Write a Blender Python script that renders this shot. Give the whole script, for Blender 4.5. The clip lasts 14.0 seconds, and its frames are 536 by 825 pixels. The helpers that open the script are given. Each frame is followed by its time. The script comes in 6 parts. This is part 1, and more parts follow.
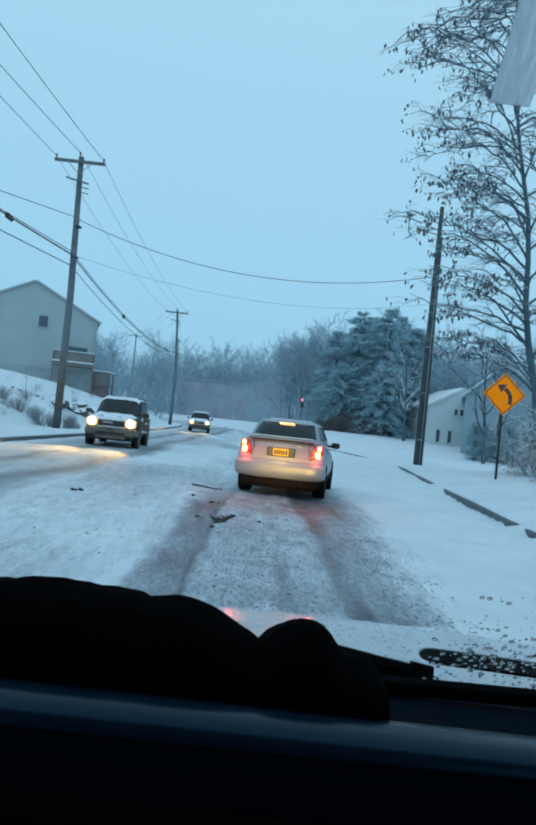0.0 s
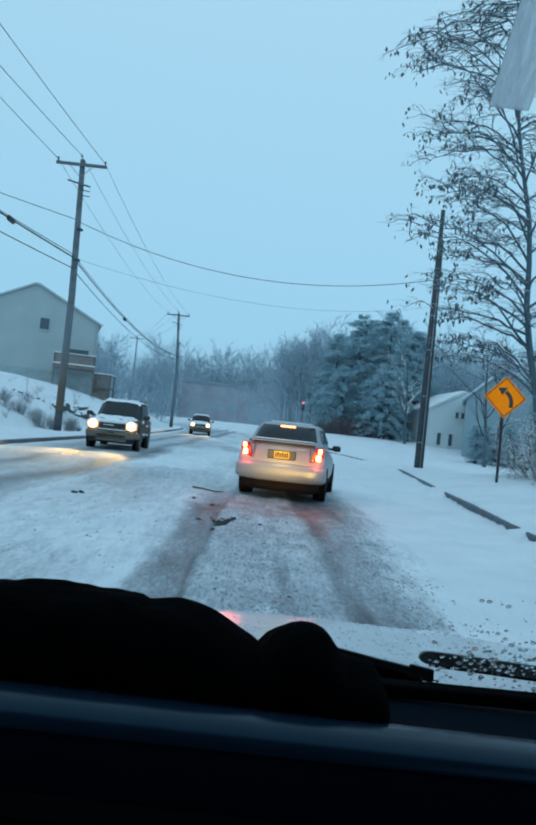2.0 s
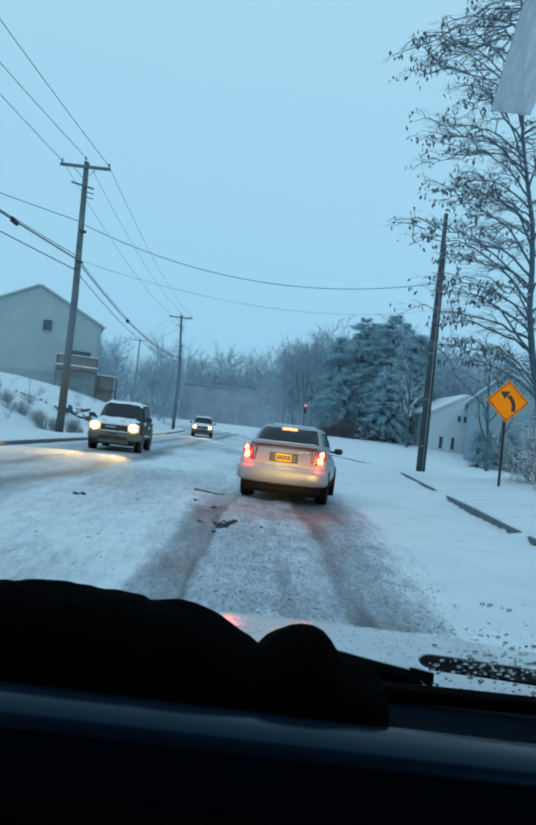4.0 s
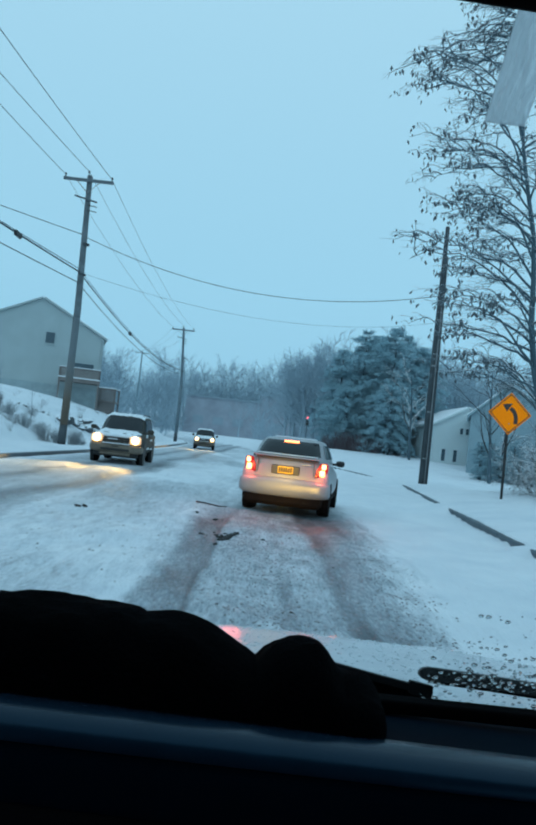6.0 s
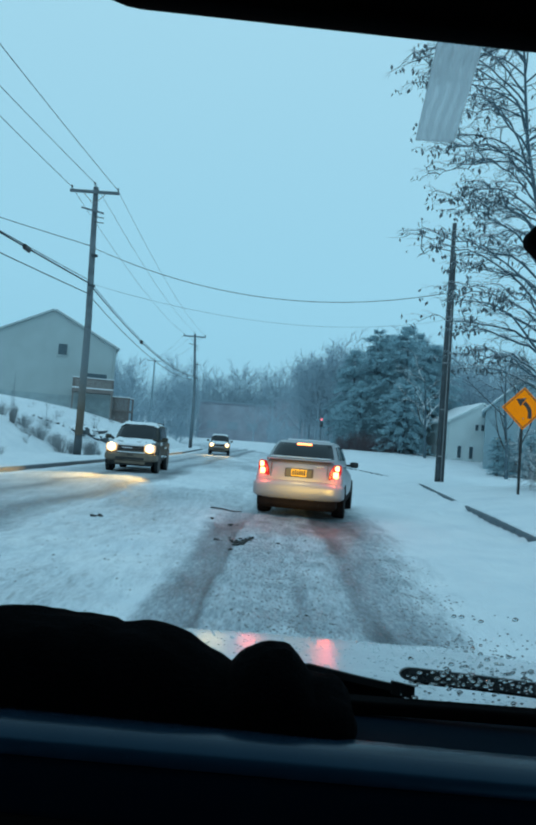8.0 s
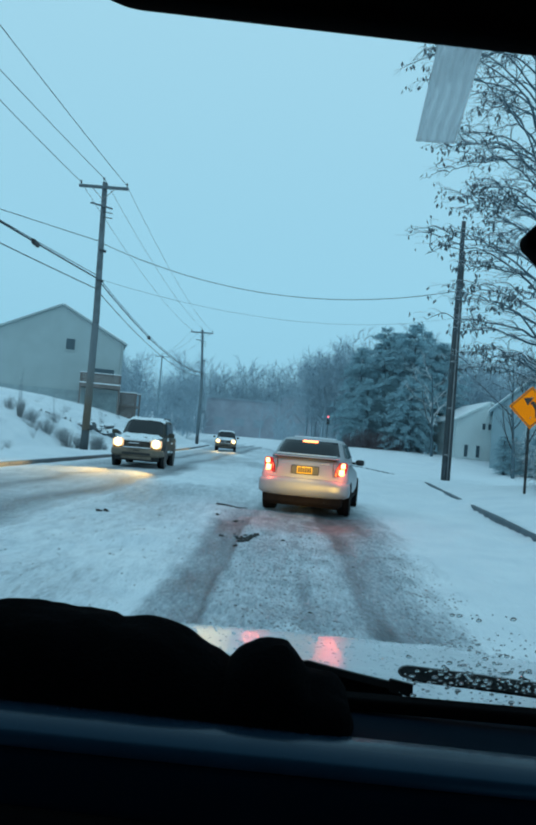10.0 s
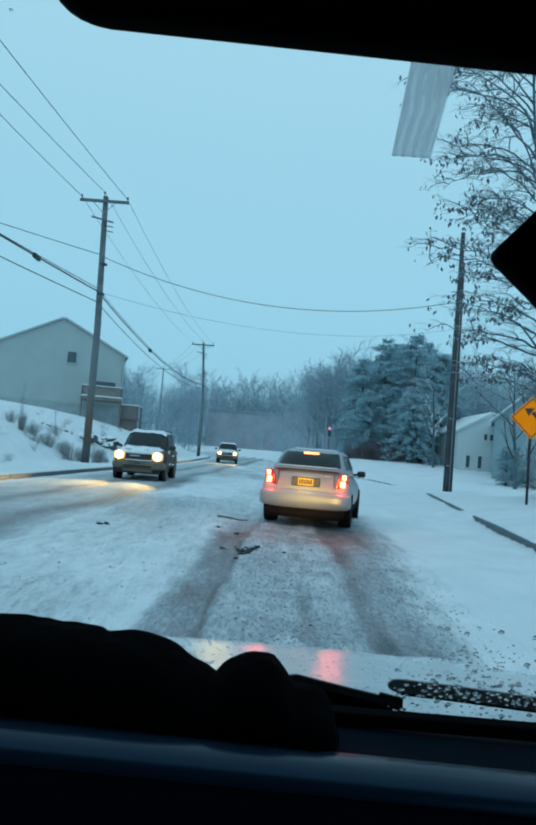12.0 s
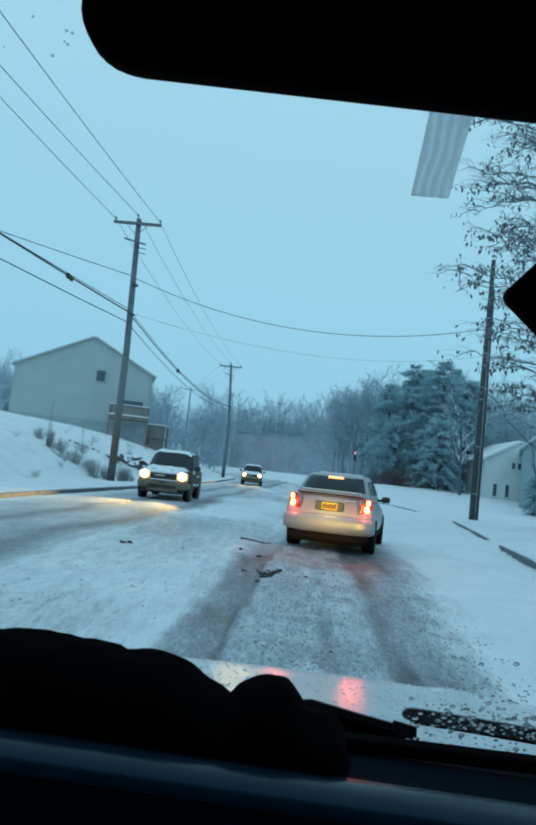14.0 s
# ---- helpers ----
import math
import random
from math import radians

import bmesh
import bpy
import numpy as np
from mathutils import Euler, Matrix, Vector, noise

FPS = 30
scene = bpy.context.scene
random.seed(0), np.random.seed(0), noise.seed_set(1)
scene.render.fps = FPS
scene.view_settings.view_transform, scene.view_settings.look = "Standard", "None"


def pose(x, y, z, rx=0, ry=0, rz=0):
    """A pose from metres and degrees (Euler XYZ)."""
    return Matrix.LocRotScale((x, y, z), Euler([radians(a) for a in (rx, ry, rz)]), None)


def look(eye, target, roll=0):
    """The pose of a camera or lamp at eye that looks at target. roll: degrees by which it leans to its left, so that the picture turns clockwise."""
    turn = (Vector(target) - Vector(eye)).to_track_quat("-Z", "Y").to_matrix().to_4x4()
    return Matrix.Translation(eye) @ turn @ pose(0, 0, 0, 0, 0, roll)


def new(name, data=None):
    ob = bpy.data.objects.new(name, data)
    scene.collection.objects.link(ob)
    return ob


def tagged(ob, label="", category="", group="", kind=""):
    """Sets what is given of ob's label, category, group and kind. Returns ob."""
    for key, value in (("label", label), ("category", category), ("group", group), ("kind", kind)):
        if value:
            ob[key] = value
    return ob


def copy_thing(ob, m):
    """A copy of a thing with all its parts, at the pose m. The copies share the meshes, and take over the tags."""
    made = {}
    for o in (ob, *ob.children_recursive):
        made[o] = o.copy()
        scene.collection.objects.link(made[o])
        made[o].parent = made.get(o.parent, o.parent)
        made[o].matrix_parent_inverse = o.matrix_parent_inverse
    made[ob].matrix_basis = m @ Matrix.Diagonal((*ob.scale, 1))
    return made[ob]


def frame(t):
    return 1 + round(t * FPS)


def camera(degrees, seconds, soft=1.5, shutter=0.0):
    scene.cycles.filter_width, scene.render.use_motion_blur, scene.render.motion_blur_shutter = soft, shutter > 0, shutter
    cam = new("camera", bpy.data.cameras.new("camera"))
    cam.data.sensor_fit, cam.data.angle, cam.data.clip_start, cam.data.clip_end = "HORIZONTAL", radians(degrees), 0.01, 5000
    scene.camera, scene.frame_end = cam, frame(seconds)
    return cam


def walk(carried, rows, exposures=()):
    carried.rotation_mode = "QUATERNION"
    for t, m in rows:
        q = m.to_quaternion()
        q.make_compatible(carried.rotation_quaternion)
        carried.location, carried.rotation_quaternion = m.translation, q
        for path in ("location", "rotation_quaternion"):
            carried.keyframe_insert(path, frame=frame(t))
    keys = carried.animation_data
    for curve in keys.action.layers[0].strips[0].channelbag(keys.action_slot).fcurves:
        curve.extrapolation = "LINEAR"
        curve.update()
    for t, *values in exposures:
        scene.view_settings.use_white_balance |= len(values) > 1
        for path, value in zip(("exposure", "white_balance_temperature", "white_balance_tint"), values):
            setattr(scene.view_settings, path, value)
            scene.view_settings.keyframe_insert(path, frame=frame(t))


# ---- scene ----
cam = camera(40.3, 14.0, soft=3.1)
# seconds, eye x y z, pitch, roll, yaw: held in the hand inside the car, easing sideways and back
PATH = [
    (0.0, -0.068, 0.028, 1.386, 0.84, -5.87, -1.49),
    (0.5, -0.071, 0.031, 1.385, 0.82, -6.20, -1.63),
    (1.0, -0.071, 0.026, 1.385, 0.80, -6.20, -1.45),
    (1.5, -0.070, 0.026, 1.385, 0.78, -6.18, -1.33),
    (2.0, -0.067, 0.027, 1.386, 1.05, -5.96, -1.42),
    (2.5, -0.068, 0.029, 1.385, 1.11, -6.17, -1.41),
    (3.0, -0.067, 0.031, 1.384, 1.00, -6.27, -1.37),
    (5.5, -0.064, 0.016, 1.389, 1.96, -6.24, -1.11),
    (6.0, -0.060, 0.026, 1.384, 2.19, -6.31, -1.09),
    (6.5, -0.052, 0.009, 1.391, 2.54, -6.36, -0.97),
    (7.0, -0.022, 0.009, 1.394, 2.63, -5.42, -0.07),
    (7.5, -0.016, 0.003, 1.395, 2.44, -4.81, 0.02),
    (8.0, -0.005, 0.002, 1.398, 2.34, -4.27, 0.12),
    (10.5, 0.007, -0.005, 1.401, 2.02, -4.93, 0.69),
    (11.0, 0.015, -0.007, 1.403, 2.39, -4.50, 0.69),
    (11.5, 0.019, -0.004, 1.402, 2.88, -4.50, 0.65),
    (12.0, 0.022, -0.003, 1.403, 2.96, -4.54, 0.77),
    (12.5, 0.022, -0.008, 1.403, 3.00, -4.72, 1.13),
    (13.0, 0.029, -0.035, 1.414, 3.69, -4.52, 1.86),
    (13.5, 0.031, -0.036, 1.412, 4.70, -4.99, 2.32),
    (14.0, 0.029, -0.024, 1.407, 4.55, -6.05, 2.72),
]
walk(cam, [(t, pose(x, y, z, 90 + pitch, roll, yaw)) for t, x, y, z, pitch, roll, yaw in PATH],
     [(0.0, 0.0, 6500, 18), (3.0, 0.0, 6500, 18), (6.5, -0.02, 6500, 13), (8.0, -0.03, 6500, 10), (14.0, -0.05, 6500, 10)])

# ---- light: overcast winter dusk ----
world = bpy.data.worlds.new("overcast_dusk")
scene.world = world
world.use_nodes = True
wn, wl = world.node_tree.nodes, world.node_tree.links
wbg = wn["Background"]
wsky = wn.new("ShaderNodeTexSky")
wsky.sky_type, wsky.sun_disc = "NISHITA", False
wsky.sun_elevation, wsky.sun_rotation = radians(12), radians(200)
wtc, wsep, wramp = wn.new("ShaderNodeTexCoord"), wn.new("ShaderNodeSeparateXYZ"), wn.new("ShaderNodeValToRGB")
wl.new(wtc.outputs["Generated"], wsep.inputs[0])
wl.new(wsep.outputs["Z"], wramp.inputs[0])
cr = wramp.color_ramp
cr.elements[0].position, cr.elements[0].color = 0.0, (0.245, 0.560, 0.755, 1)
cr.elements[1].position, cr.elements[1].color = 0.55, (0.385, 0.700, 0.855, 1)
e = cr.elements.new(0.2)
e.color = (0.310, 0.640, 0.815, 1)
wmix = wn.new("ShaderNodeMix")
wmix.data_type, wmix.blend_type = "RGBA", "ADD"
wmix.inputs[0].default_value = 0.008
wl.new(wramp.outputs[0], wmix.inputs[6])
wl.new(wsky.outputs[0], wmix.inputs[7])
wl.new(wmix.outputs[2], wbg.inputs[0])
wbg.inputs[1].default_value = 1.0
sun = new("sun", bpy.data.lights.new("sun", "SUN"))
sun.data.energy, sun.data.angle, sun.data.color = 0.25, radians(40), (0.72, 0.88, 1.0)
sun.matrix_world = look((0, 0, 60), (12, 30, 0))


# ---- materials ----
def shader(name):
    m = bpy.data.materials.new(name)
    m.use_nodes = True
    return m, m.node_tree.nodes, m.node_tree.links, m.node_tree.nodes["Principled BSDF"]


def noise_node(n, l, scale, detail=4.0, rough=0.6, coord=None):
    if coord is None:
        coord = n.new("ShaderNodeTexCoord").outputs["Object"]
    t = n.new("ShaderNodeTexNoise")
    t.inputs["Scale"].default_value, t.inputs["Detail"].default_value = scale, detail
    t.inputs["Roughness"].default_value = rough
    l.new(coord, t.inputs["Vector"])
    return t.outputs["Fac"]


def ramp(n, l, fac, a, b, ca=(0, 0, 0, 1), cb=(1, 1, 1, 1)):
    r = n.new("ShaderNodeValToRGB")
    r.color_ramp.elements[0].position, r.color_ramp.elements[1].position = a, b
    r.color_ramp.elements[0].color, r.color_ramp.elements[1].color = ca, cb
    l.new(fac, r.inputs[0])
    return r.outputs[0]


def blend(n, l, fac, a, b, kind="MIX"):
    x = n.new("ShaderNodeMix")
    x.data_type, x.blend_type = "RGBA", kind
    for sock, v in ((0, fac), (6, a), (7, b)):
        if isinstance(v, (int, float)):
            x.inputs[sock].default_value = v
        elif isinstance(v, tuple):
            x.inputs[sock].default_value = (*v[:3], 1)
        else:
            l.new(v, x.inputs[sock])
    return x.outputs[2]


def maths(n, l, op, a, b=0.0):
    x = n.new("ShaderNodeMath")
    x.operation = op
    for i, v in enumerate((a, b)):
        if isinstance(v, (int, float)):
            x.inputs[i].default_value = v
        else:
            l.new(v, x.inputs[i])
    return x.outputs[0]


def bumped(n, l, p, height, strength, distance=0.02):
    b = n.new("ShaderNodeBump")
    b.inputs["Strength"].default_value, b.inputs["Distance"].default_value = strength, distance
    l.new(height, b.inputs["Height"])
    l.new(b.outputs[0], p.inputs["Normal"])


def plain(name, col, rough=0.6, metal=0.0, vary=0.25, scale=3.0, fine=40.0, bump=0.15, other=None, spec=None):
    """A surface with variation at two scales."""
    m, n, l, p = shader(name)
    big, small = noise_node(n, l, scale), noise_node(n, l, fine, 6)
    c2 = other or tuple(c * (1 - vary) for c in col)
    c = blend(n, l, ramp(n, l, big, 0.35, 0.68), col, c2)
    c = blend(n, l, maths(n, l, "MULTIPLY", small, vary * 0.7), c, tuple(x * 0.55 for x in col))
    l.new(c, p.inputs["Base Color"])
    l.new(ramp(n, l, small, 0.2, 0.9, (rough * 0.85,) * 3 + (1,), (min(1, rough * 1.15),) * 3 + (1,)), p.inputs["Roughness"])
    p.inputs["Metallic"].default_value = metal
    if spec is not None:
        p.inputs["Specular IOR Level"].default_value = spec
    if bump:
        bumped(n, l, p, small, bump)
    return m


def dusted(name, col, amount=0.5, rough=0.8, scale=5.0, snow=(0.78, 0.81, 0.84)):
    """A dark surface with snow lying on what faces up."""
    m, n, l, p = shader(name)
    g, s = n.new("ShaderNodeNewGeometry"), n.new("ShaderNodeSeparateXYZ")
    l.new(g.outputs["Normal"], s.inputs[0])
    spots = noise_node(n, l, scale, 3)
    up = maths(n, l, "ADD", s.outputs["Z"], maths(n, l, "MULTIPLY", maths(n, l, "SUBTRACT", spots, 0.5), 1.6))
    c = blend(n, l, ramp(n, l, noise_node(n, l, scale * 6), 0.3, 0.7), col, tuple(x * 0.6 for x in col))
    c = blend(n, l, ramp(n, l, up, 1.0 - amount, 1.15 - amount), c, snow)
    l.new(c, p.inputs["Base Color"])
    p.inputs["Roughness"].default_value = rough
    p.inputs["Specular IOR Level"].default_value = 0.2
    return m


def glow(name, col, strength, base=(0.5, 0.5, 0.5)):
    m, n, l, p = shader(name)
    p.inputs["Base Color"].default_value = (*base, 1)
    p.inputs["Emission Color"].default_value = (*col, 1)
    p.inputs["Emission Strength"].default_value = strength
    p.inputs["Roughness"].default_value = 0.2
    return m


def snowfield():
    """Snow, slush and wet tarmac, by how far traffic has worn it."""
    m, n, l, p = shader("snow_and_slush")
    at = n.new("ShaderNodeAttribute")
    at.attribute_name = "wear"
    stretch = n.new("ShaderNodeMapping")
    stretch.inputs["Scale"].default_value = (1.15, 0.24, 1.0)
    l.new(n.new("ShaderNodeTexCoord").outputs["Object"], stretch.inputs["Vector"])
    way = stretch.outputs[0]
    big, mid, small = noise_node(n, l, 0.9, 4), noise_node(n, l, 6.0, 5, 0.65, way), noise_node(n, l, 30.0, 5, 0.65, way)
    jitter = maths(n, l, "ADD", maths(n, l, "MULTIPLY", maths(n, l, "SUBTRACT", mid, 0.5), 0.45), maths(n, l, "MULTIPLY", maths(n, l, "SUBTRACT", small, 0.5), 0.28))
    w = maths(n, l, "ADD", at.outputs["Fac"], maths(n, l, "MULTIPLY", jitter, ramp(n, l, at.outputs["Fac"], 0.02, 0.25)))
    snow = blend(n, l, ramp(n, l, big, 0.35, 0.7), (0.80, 0.83, 0.86), (0.68, 0.73, 0.78))
    snow = blend(n, l, ramp(n, l, small, 0.55, 0.8), snow, (0.62, 0.68, 0.74))
    snow = blend(n, l, maths(n, l, "MULTIPLY", ramp(n, l, mid, 0.48, 0.66), maths(n, l, "MULTIPLY", ramp(n, l, at.outputs["Fac"], 0.04, 0.20), 0.42)), snow, (0.54, 0.605, 0.66))
    slush = blend(n, l, ramp(n, l, small, 0.35, 0.65), (0.405, 0.46, 0.505), (0.265, 0.302, 0.338))
    tar = blend(n, l, ramp(n, l, mid, 0.4, 0.6), (0.072, 0.086, 0.100), (0.126, 0.150, 0.172))
    c = blend(n, l, ramp(n, l, w, 0.16, 0.52), snow, slush)
    c = blend(n, l, ramp(n, l, w, 0.56, 0.84), c, tar)
    clods = maths(n, l, "MULTIPLY", ramp(n, l, noise_node(n, l, 9.5, 4, 0.7, way), 0.575, 0.65), ramp(n, l, at.outputs["Fac"], 0.12, 0.34))
    c = blend(n, l, maths(n, l, "MULTIPLY", clods, 0.36), c, (0.10, 0.10, 0.105))
    l.new(c, p.inputs["Base Color"])
    l.new(ramp(n, l, w, 0.25, 0.8, (0.78, 0.78, 0.78, 1), (0.55, 0.55, 0.55, 1)), p.inputs["Roughness"])
    p.inputs["Specular IOR Level"].default_value = 0.35
    h = maths(n, l, "ADD", maths(n, l, "MULTIPLY", mid, 0.8), maths(n, l, "MULTIPLY", small, 0.35))
    bumped(n, l, p, h, 0.9, 0.09)
    return m


def clear(name, tint=(1, 1, 1), gloss=0.05, rough=0.02):
    m, n, l, p = shader(name)
    n.remove(p)
    tr, gl, mx = n.new("ShaderNodeBsdfTransparent"), n.new("ShaderNodeBsdfGlossy"), n.new("ShaderNodeMixShader")
    tr.inputs[0].default_value = (*tint, 1)
    gl.inputs["Roughness"].default_value = rough
    mx.inputs[0].default_value = gloss
    l.new(tr.outputs[0], mx.inputs[1])
    l.new(gl.outputs[0], mx.inputs[2])
    l.new(mx.outputs[0], n["Material Output"].inputs[0])
    return m


def milky(name):
    """Thin frosted plastic: part of the light passes, part is scattered."""
    m, n, l, p = shader(name)
    n.remove(p)
    tr, di, tl, m1, m2 = n.new("ShaderNodeBsdfTransparent"), n.new("ShaderNodeBsdfDiffuse"), n.new("ShaderNodeBsdfTranslucent"), n.new("ShaderNodeMixShader"), n.new("ShaderNodeMixShader")
    tr.inputs[0].default_value = (0.86, 0.88, 0.90, 1)
    di.inputs[0].default_value = (0.55, 0.63, 0.67, 1)
    tl.inputs[0].default_value = (0.74, 0.77, 0.79, 1)
    m1.inputs[0].default_value = 0.90
    at = n.new("ShaderNodeAttribute")
    at.attribute_name = "rib"
    l.new(ramp(n, l, at.outputs["Fac"], 0.0, 1.0, (0.50, 0.50, 0.50, 1), (0.84, 0.84, 0.84, 1)), m2.inputs[0])
    l.new(di.outputs[0], m1.inputs[1])
    l.new(tl.outputs[0], m1.inputs[2])
    l.new(tr.outputs[0], m2.inputs[1])
    l.new(m1.outputs[0], m2.inputs[2])
    l.new(m2.outputs[0], n["Material Output"].inputs[0])
    return m


def siding(name, col, step=0.14):
    """Painted clapboard: fine shadow grooves every step metres of height."""
    m, n, l, p = shader(name)
    tc, s = n.new("ShaderNodeTexCoord"), n.new("ShaderNodeSeparateXYZ")
    l.new(tc.outputs["Object"], s.inputs[0])
    saw = maths(n, l, "FRACT", maths(n, l, "DIVIDE", s.outputs["Z"], step))
    c = blend(n, l, ramp(n, l, noise_node(n, l, 0.6), 0.3, 0.7), col, tuple(x * 0.86 for x in col))
    l.new(c, p.inputs["Base Color"])
    p.inputs["Roughness"].default_value = 0.7
    bumped(n, l, p, saw, 0.6, 0.02)
    return m


def rubbed_wood():
    """Grey weathered wood whose lower stretch is rubbed to bare brown in patches."""
    m, n, l, p = shader("rubbed_pole_wood")
    tc, sp = n.new("ShaderNodeTexCoord"), n.new("ShaderNodeSeparateXYZ")
    l.new(tc.outputs["Object"], sp.inputs[0])
    z = maths(n, l, "ADD", sp.outputs["Z"], maths(n, l, "MULTIPLY", maths(n, l, "SUBTRACT", noise_node(n, l, 1.3, 5), 0.5), 3.0))
    grain = ramp(n, l, noise_node(n, l, 30.0, 5), 0.35, 0.7)
    brown = blend(n, l, grain, (0.175, 0.135, 0.098), (0.10, 0.080, 0.066))
    grey = blend(n, l, grain, (0.165, 0.200, 0.220), (0.10, 0.125, 0.140))
    l.new(blend(n, l, ramp(n, l, maths(n, l, "MULTIPLY", z, 0.1), 0.20, 0.44), brown, grey), p.inputs["Base Color"])
    p.inputs["Roughness"].default_value = 0.85
    bumped(n, l, p, grain, 0.4)
    return m


SNOW_GROUND = snowfield()
SNOW = plain("fresh_snow", (0.82, 0.85, 0.88), 0.7, vary=0.10, scale=4, fine=30, bump=0.35, spec=0.3)
KERB = plain("wet_kerb_concrete", (0.050, 0.088, 0.115), 0.5, vary=0.4, scale=4)
# the pole woods have some blue haze mixed into their colour
POLE_WOOD = plain("weathered_pole_wood", (0.165, 0.20, 0.22), 0.85, vary=0.5, scale=2, fine=30, bump=0.4)
POLE_BROWN = rubbed_wood()
POLE_DARK = plain("creosoted_pole_wood", (0.075, 0.090, 0.10), 0.85, vary=0.5, scale=2, fine=30, bump=0.4)
GALV = plain("galvanised_pipe", (0.30, 0.31, 0.32), 0.5, 0.6, vary=0.2)
# haze over distance is mixed into these two pole colours
POLE_HAZY = plain("hazy_pole_wood", (0.17, 0.23, 0.265), 0.9, vary=0.3, scale=2, fine=20, bump=0.2)
POLE_HAZIER = plain("hazier_pole_wood", (0.27, 0.38, 0.43), 0.9, vary=0.2, scale=2, fine=20, bump=0.1)
WIRE = plain("black_cable", (0.012, 0.026, 0.036), 0.6, vary=0.1, bump=0)
# bark colour is blued for haze; the snow on it is separate
BARK = dusted("bark_with_snow", (0.105, 0.165, 0.20), 0.42, scale=8)
TWIG = dusted("twig_with_snow", (0.060, 0.060, 0.062), 0.30, scale=9)
TWIG_WHITE = dusted("snow_laden_twig", (0.10, 0.11, 0.115), 0.85, scale=9)
# pale blue base colour carries the haze in front of the woods
WOODS = dusted("hazed_far_twigs", (0.435, 0.56, 0.64), 0.06, scale=0.7, snow=(0.52, 0.64, 0.71))
LEAF = plain("dead_leaf", (0.125, 0.16, 0.18), 0.8, vary=0.5, scale=9)
# needle and bough colours are lifted and blued to imitate haze; snow lies on top
NEEDLE = dusted("hazed_pine_needles_with_snow", (0.34, 0.545, 0.62), 0.22, scale=3.4, snow=(0.60, 0.74, 0.81))
HAZED_BOUGH = dusted("hazed_pine_bough", (0.20, 0.27, 0.31), 0.4, scale=4, snow=(0.46, 0.57, 0.64))
BRUSH = dusted("frosted_brush", (0.30, 0.32, 0.335), 0.65, scale=7)
FROSTED = dusted("frosted_grey_stems", (0.36, 0.40, 0.425), 0.8, scale=9)
BRUSH_BROWN = dusted("red_brown_brush", (0.17, 0.135, 0.15), 0.10, scale=5)
ROCK = dusted("rock_with_snow", (0.12, 0.135, 0.145), 0.72, scale=3)
# a slight blue haze tint is mixed into the three clapboard colours
SIDING = siding("beige_clapboard", (0.41, 0.485, 0.495))
SIDING_GREY = siding("grey_clapboard", (0.30, 0.42, 0.47))
SIDING_PALE = siding("cream_clapboard", (0.66, 0.75, 0.76))
TRIM = plain("white_trim", (0.68, 0.69, 0.69), 0.6, vary=0.1)
FOUNDATION = plain("blue_grey_foundation", (0.36, 0.45, 0.475), 0.8, vary=0.25, scale=1.5)
# the blue of the reflected sky is put into the pane colour
WINDOW_BLUE = plain("sky_tinted_window_glass", (0.07, 0.11, 0.135), 0.15, vary=0.2, bump=0)
DECK = plain("weathered_deck_wood", (0.22, 0.19, 0.18), 0.8, vary=0.3)
PANE = plain("dark_window_glass", (0.02, 0.03, 0.035), 0.08, vary=0.1, bump=0)
PAINT = plain("silver_white_car_paint", (0.315, 0.31, 0.33), 0.32, 0.15, vary=0.07, scale=2, fine=60, bump=0.02)
# brown of road salt, warmed further to imitate headlamp glow on the front
PAINT_SALT_GLOW = plain("salted_glow_warm_car_paint", (0.21, 0.165, 0.125), 0.6, vary=0.5, scale=3, fine=30, bump=0.05)
SUV_PAINT = plain("dirty_dark_suv_paint", (0.035, 0.034, 0.032), 0.58, 0.0, vary=0.5, scale=2.5, fine=25, bump=0.05, other=(0.095, 0.082, 0.062), spec=0.12)
CAR_GLASS = plain("tinted_car_glass", (0.022, 0.026, 0.030), 0.08, vary=0.1, bump=0, spec=0.22)
PLATE_TRIM = plain("grey_plate_surround", (0.07, 0.072, 0.08), 0.4, 0.3, vary=0.3)
SLUSHY = plain("slush_caked_underbody", (0.009, 0.007, 0.007), 0.9, vary=0.6, scale=9, fine=40, bump=0.6, other=(0.022, 0.015, 0.014), spec=0.08)
# brick and roof are painted pale blue-grey in place of haze
FAR_WALL = plain("hazed_brick_wall", (0.40, 0.43, 0.49), 0.9, vary=0.25, scale=0.4)
FAR_ROOF = plain("hazed_roof_edge", (0.34, 0.42, 0.48), 0.9, vary=0.2, scale=0.4)
RUBBER = plain("wet_tyre_rubber", (0.009, 0.009, 0.010), 0.85, vary=0.3, spec=0.04)
GRIT = plain("grey_road_grit", (0.34, 0.345, 0.36), 0.85, vary=0.4, scale=12)
CLOD = plain("frozen_road_dirt", (0.05, 0.048, 0.047), 0.85, vary=0.4, scale=12)
UNDER = plain("dark_plastic", (0.02, 0.02, 0.021), 0.6, vary=0.3)
CHROME = plain("dull_chrome", (0.55, 0.55, 0.56), 0.25, 0.9, vary=0.2, bump=0.03)
RIM = plain("alloy_rim", (0.35, 0.35, 0.36), 0.4, 0.8, vary=0.3)
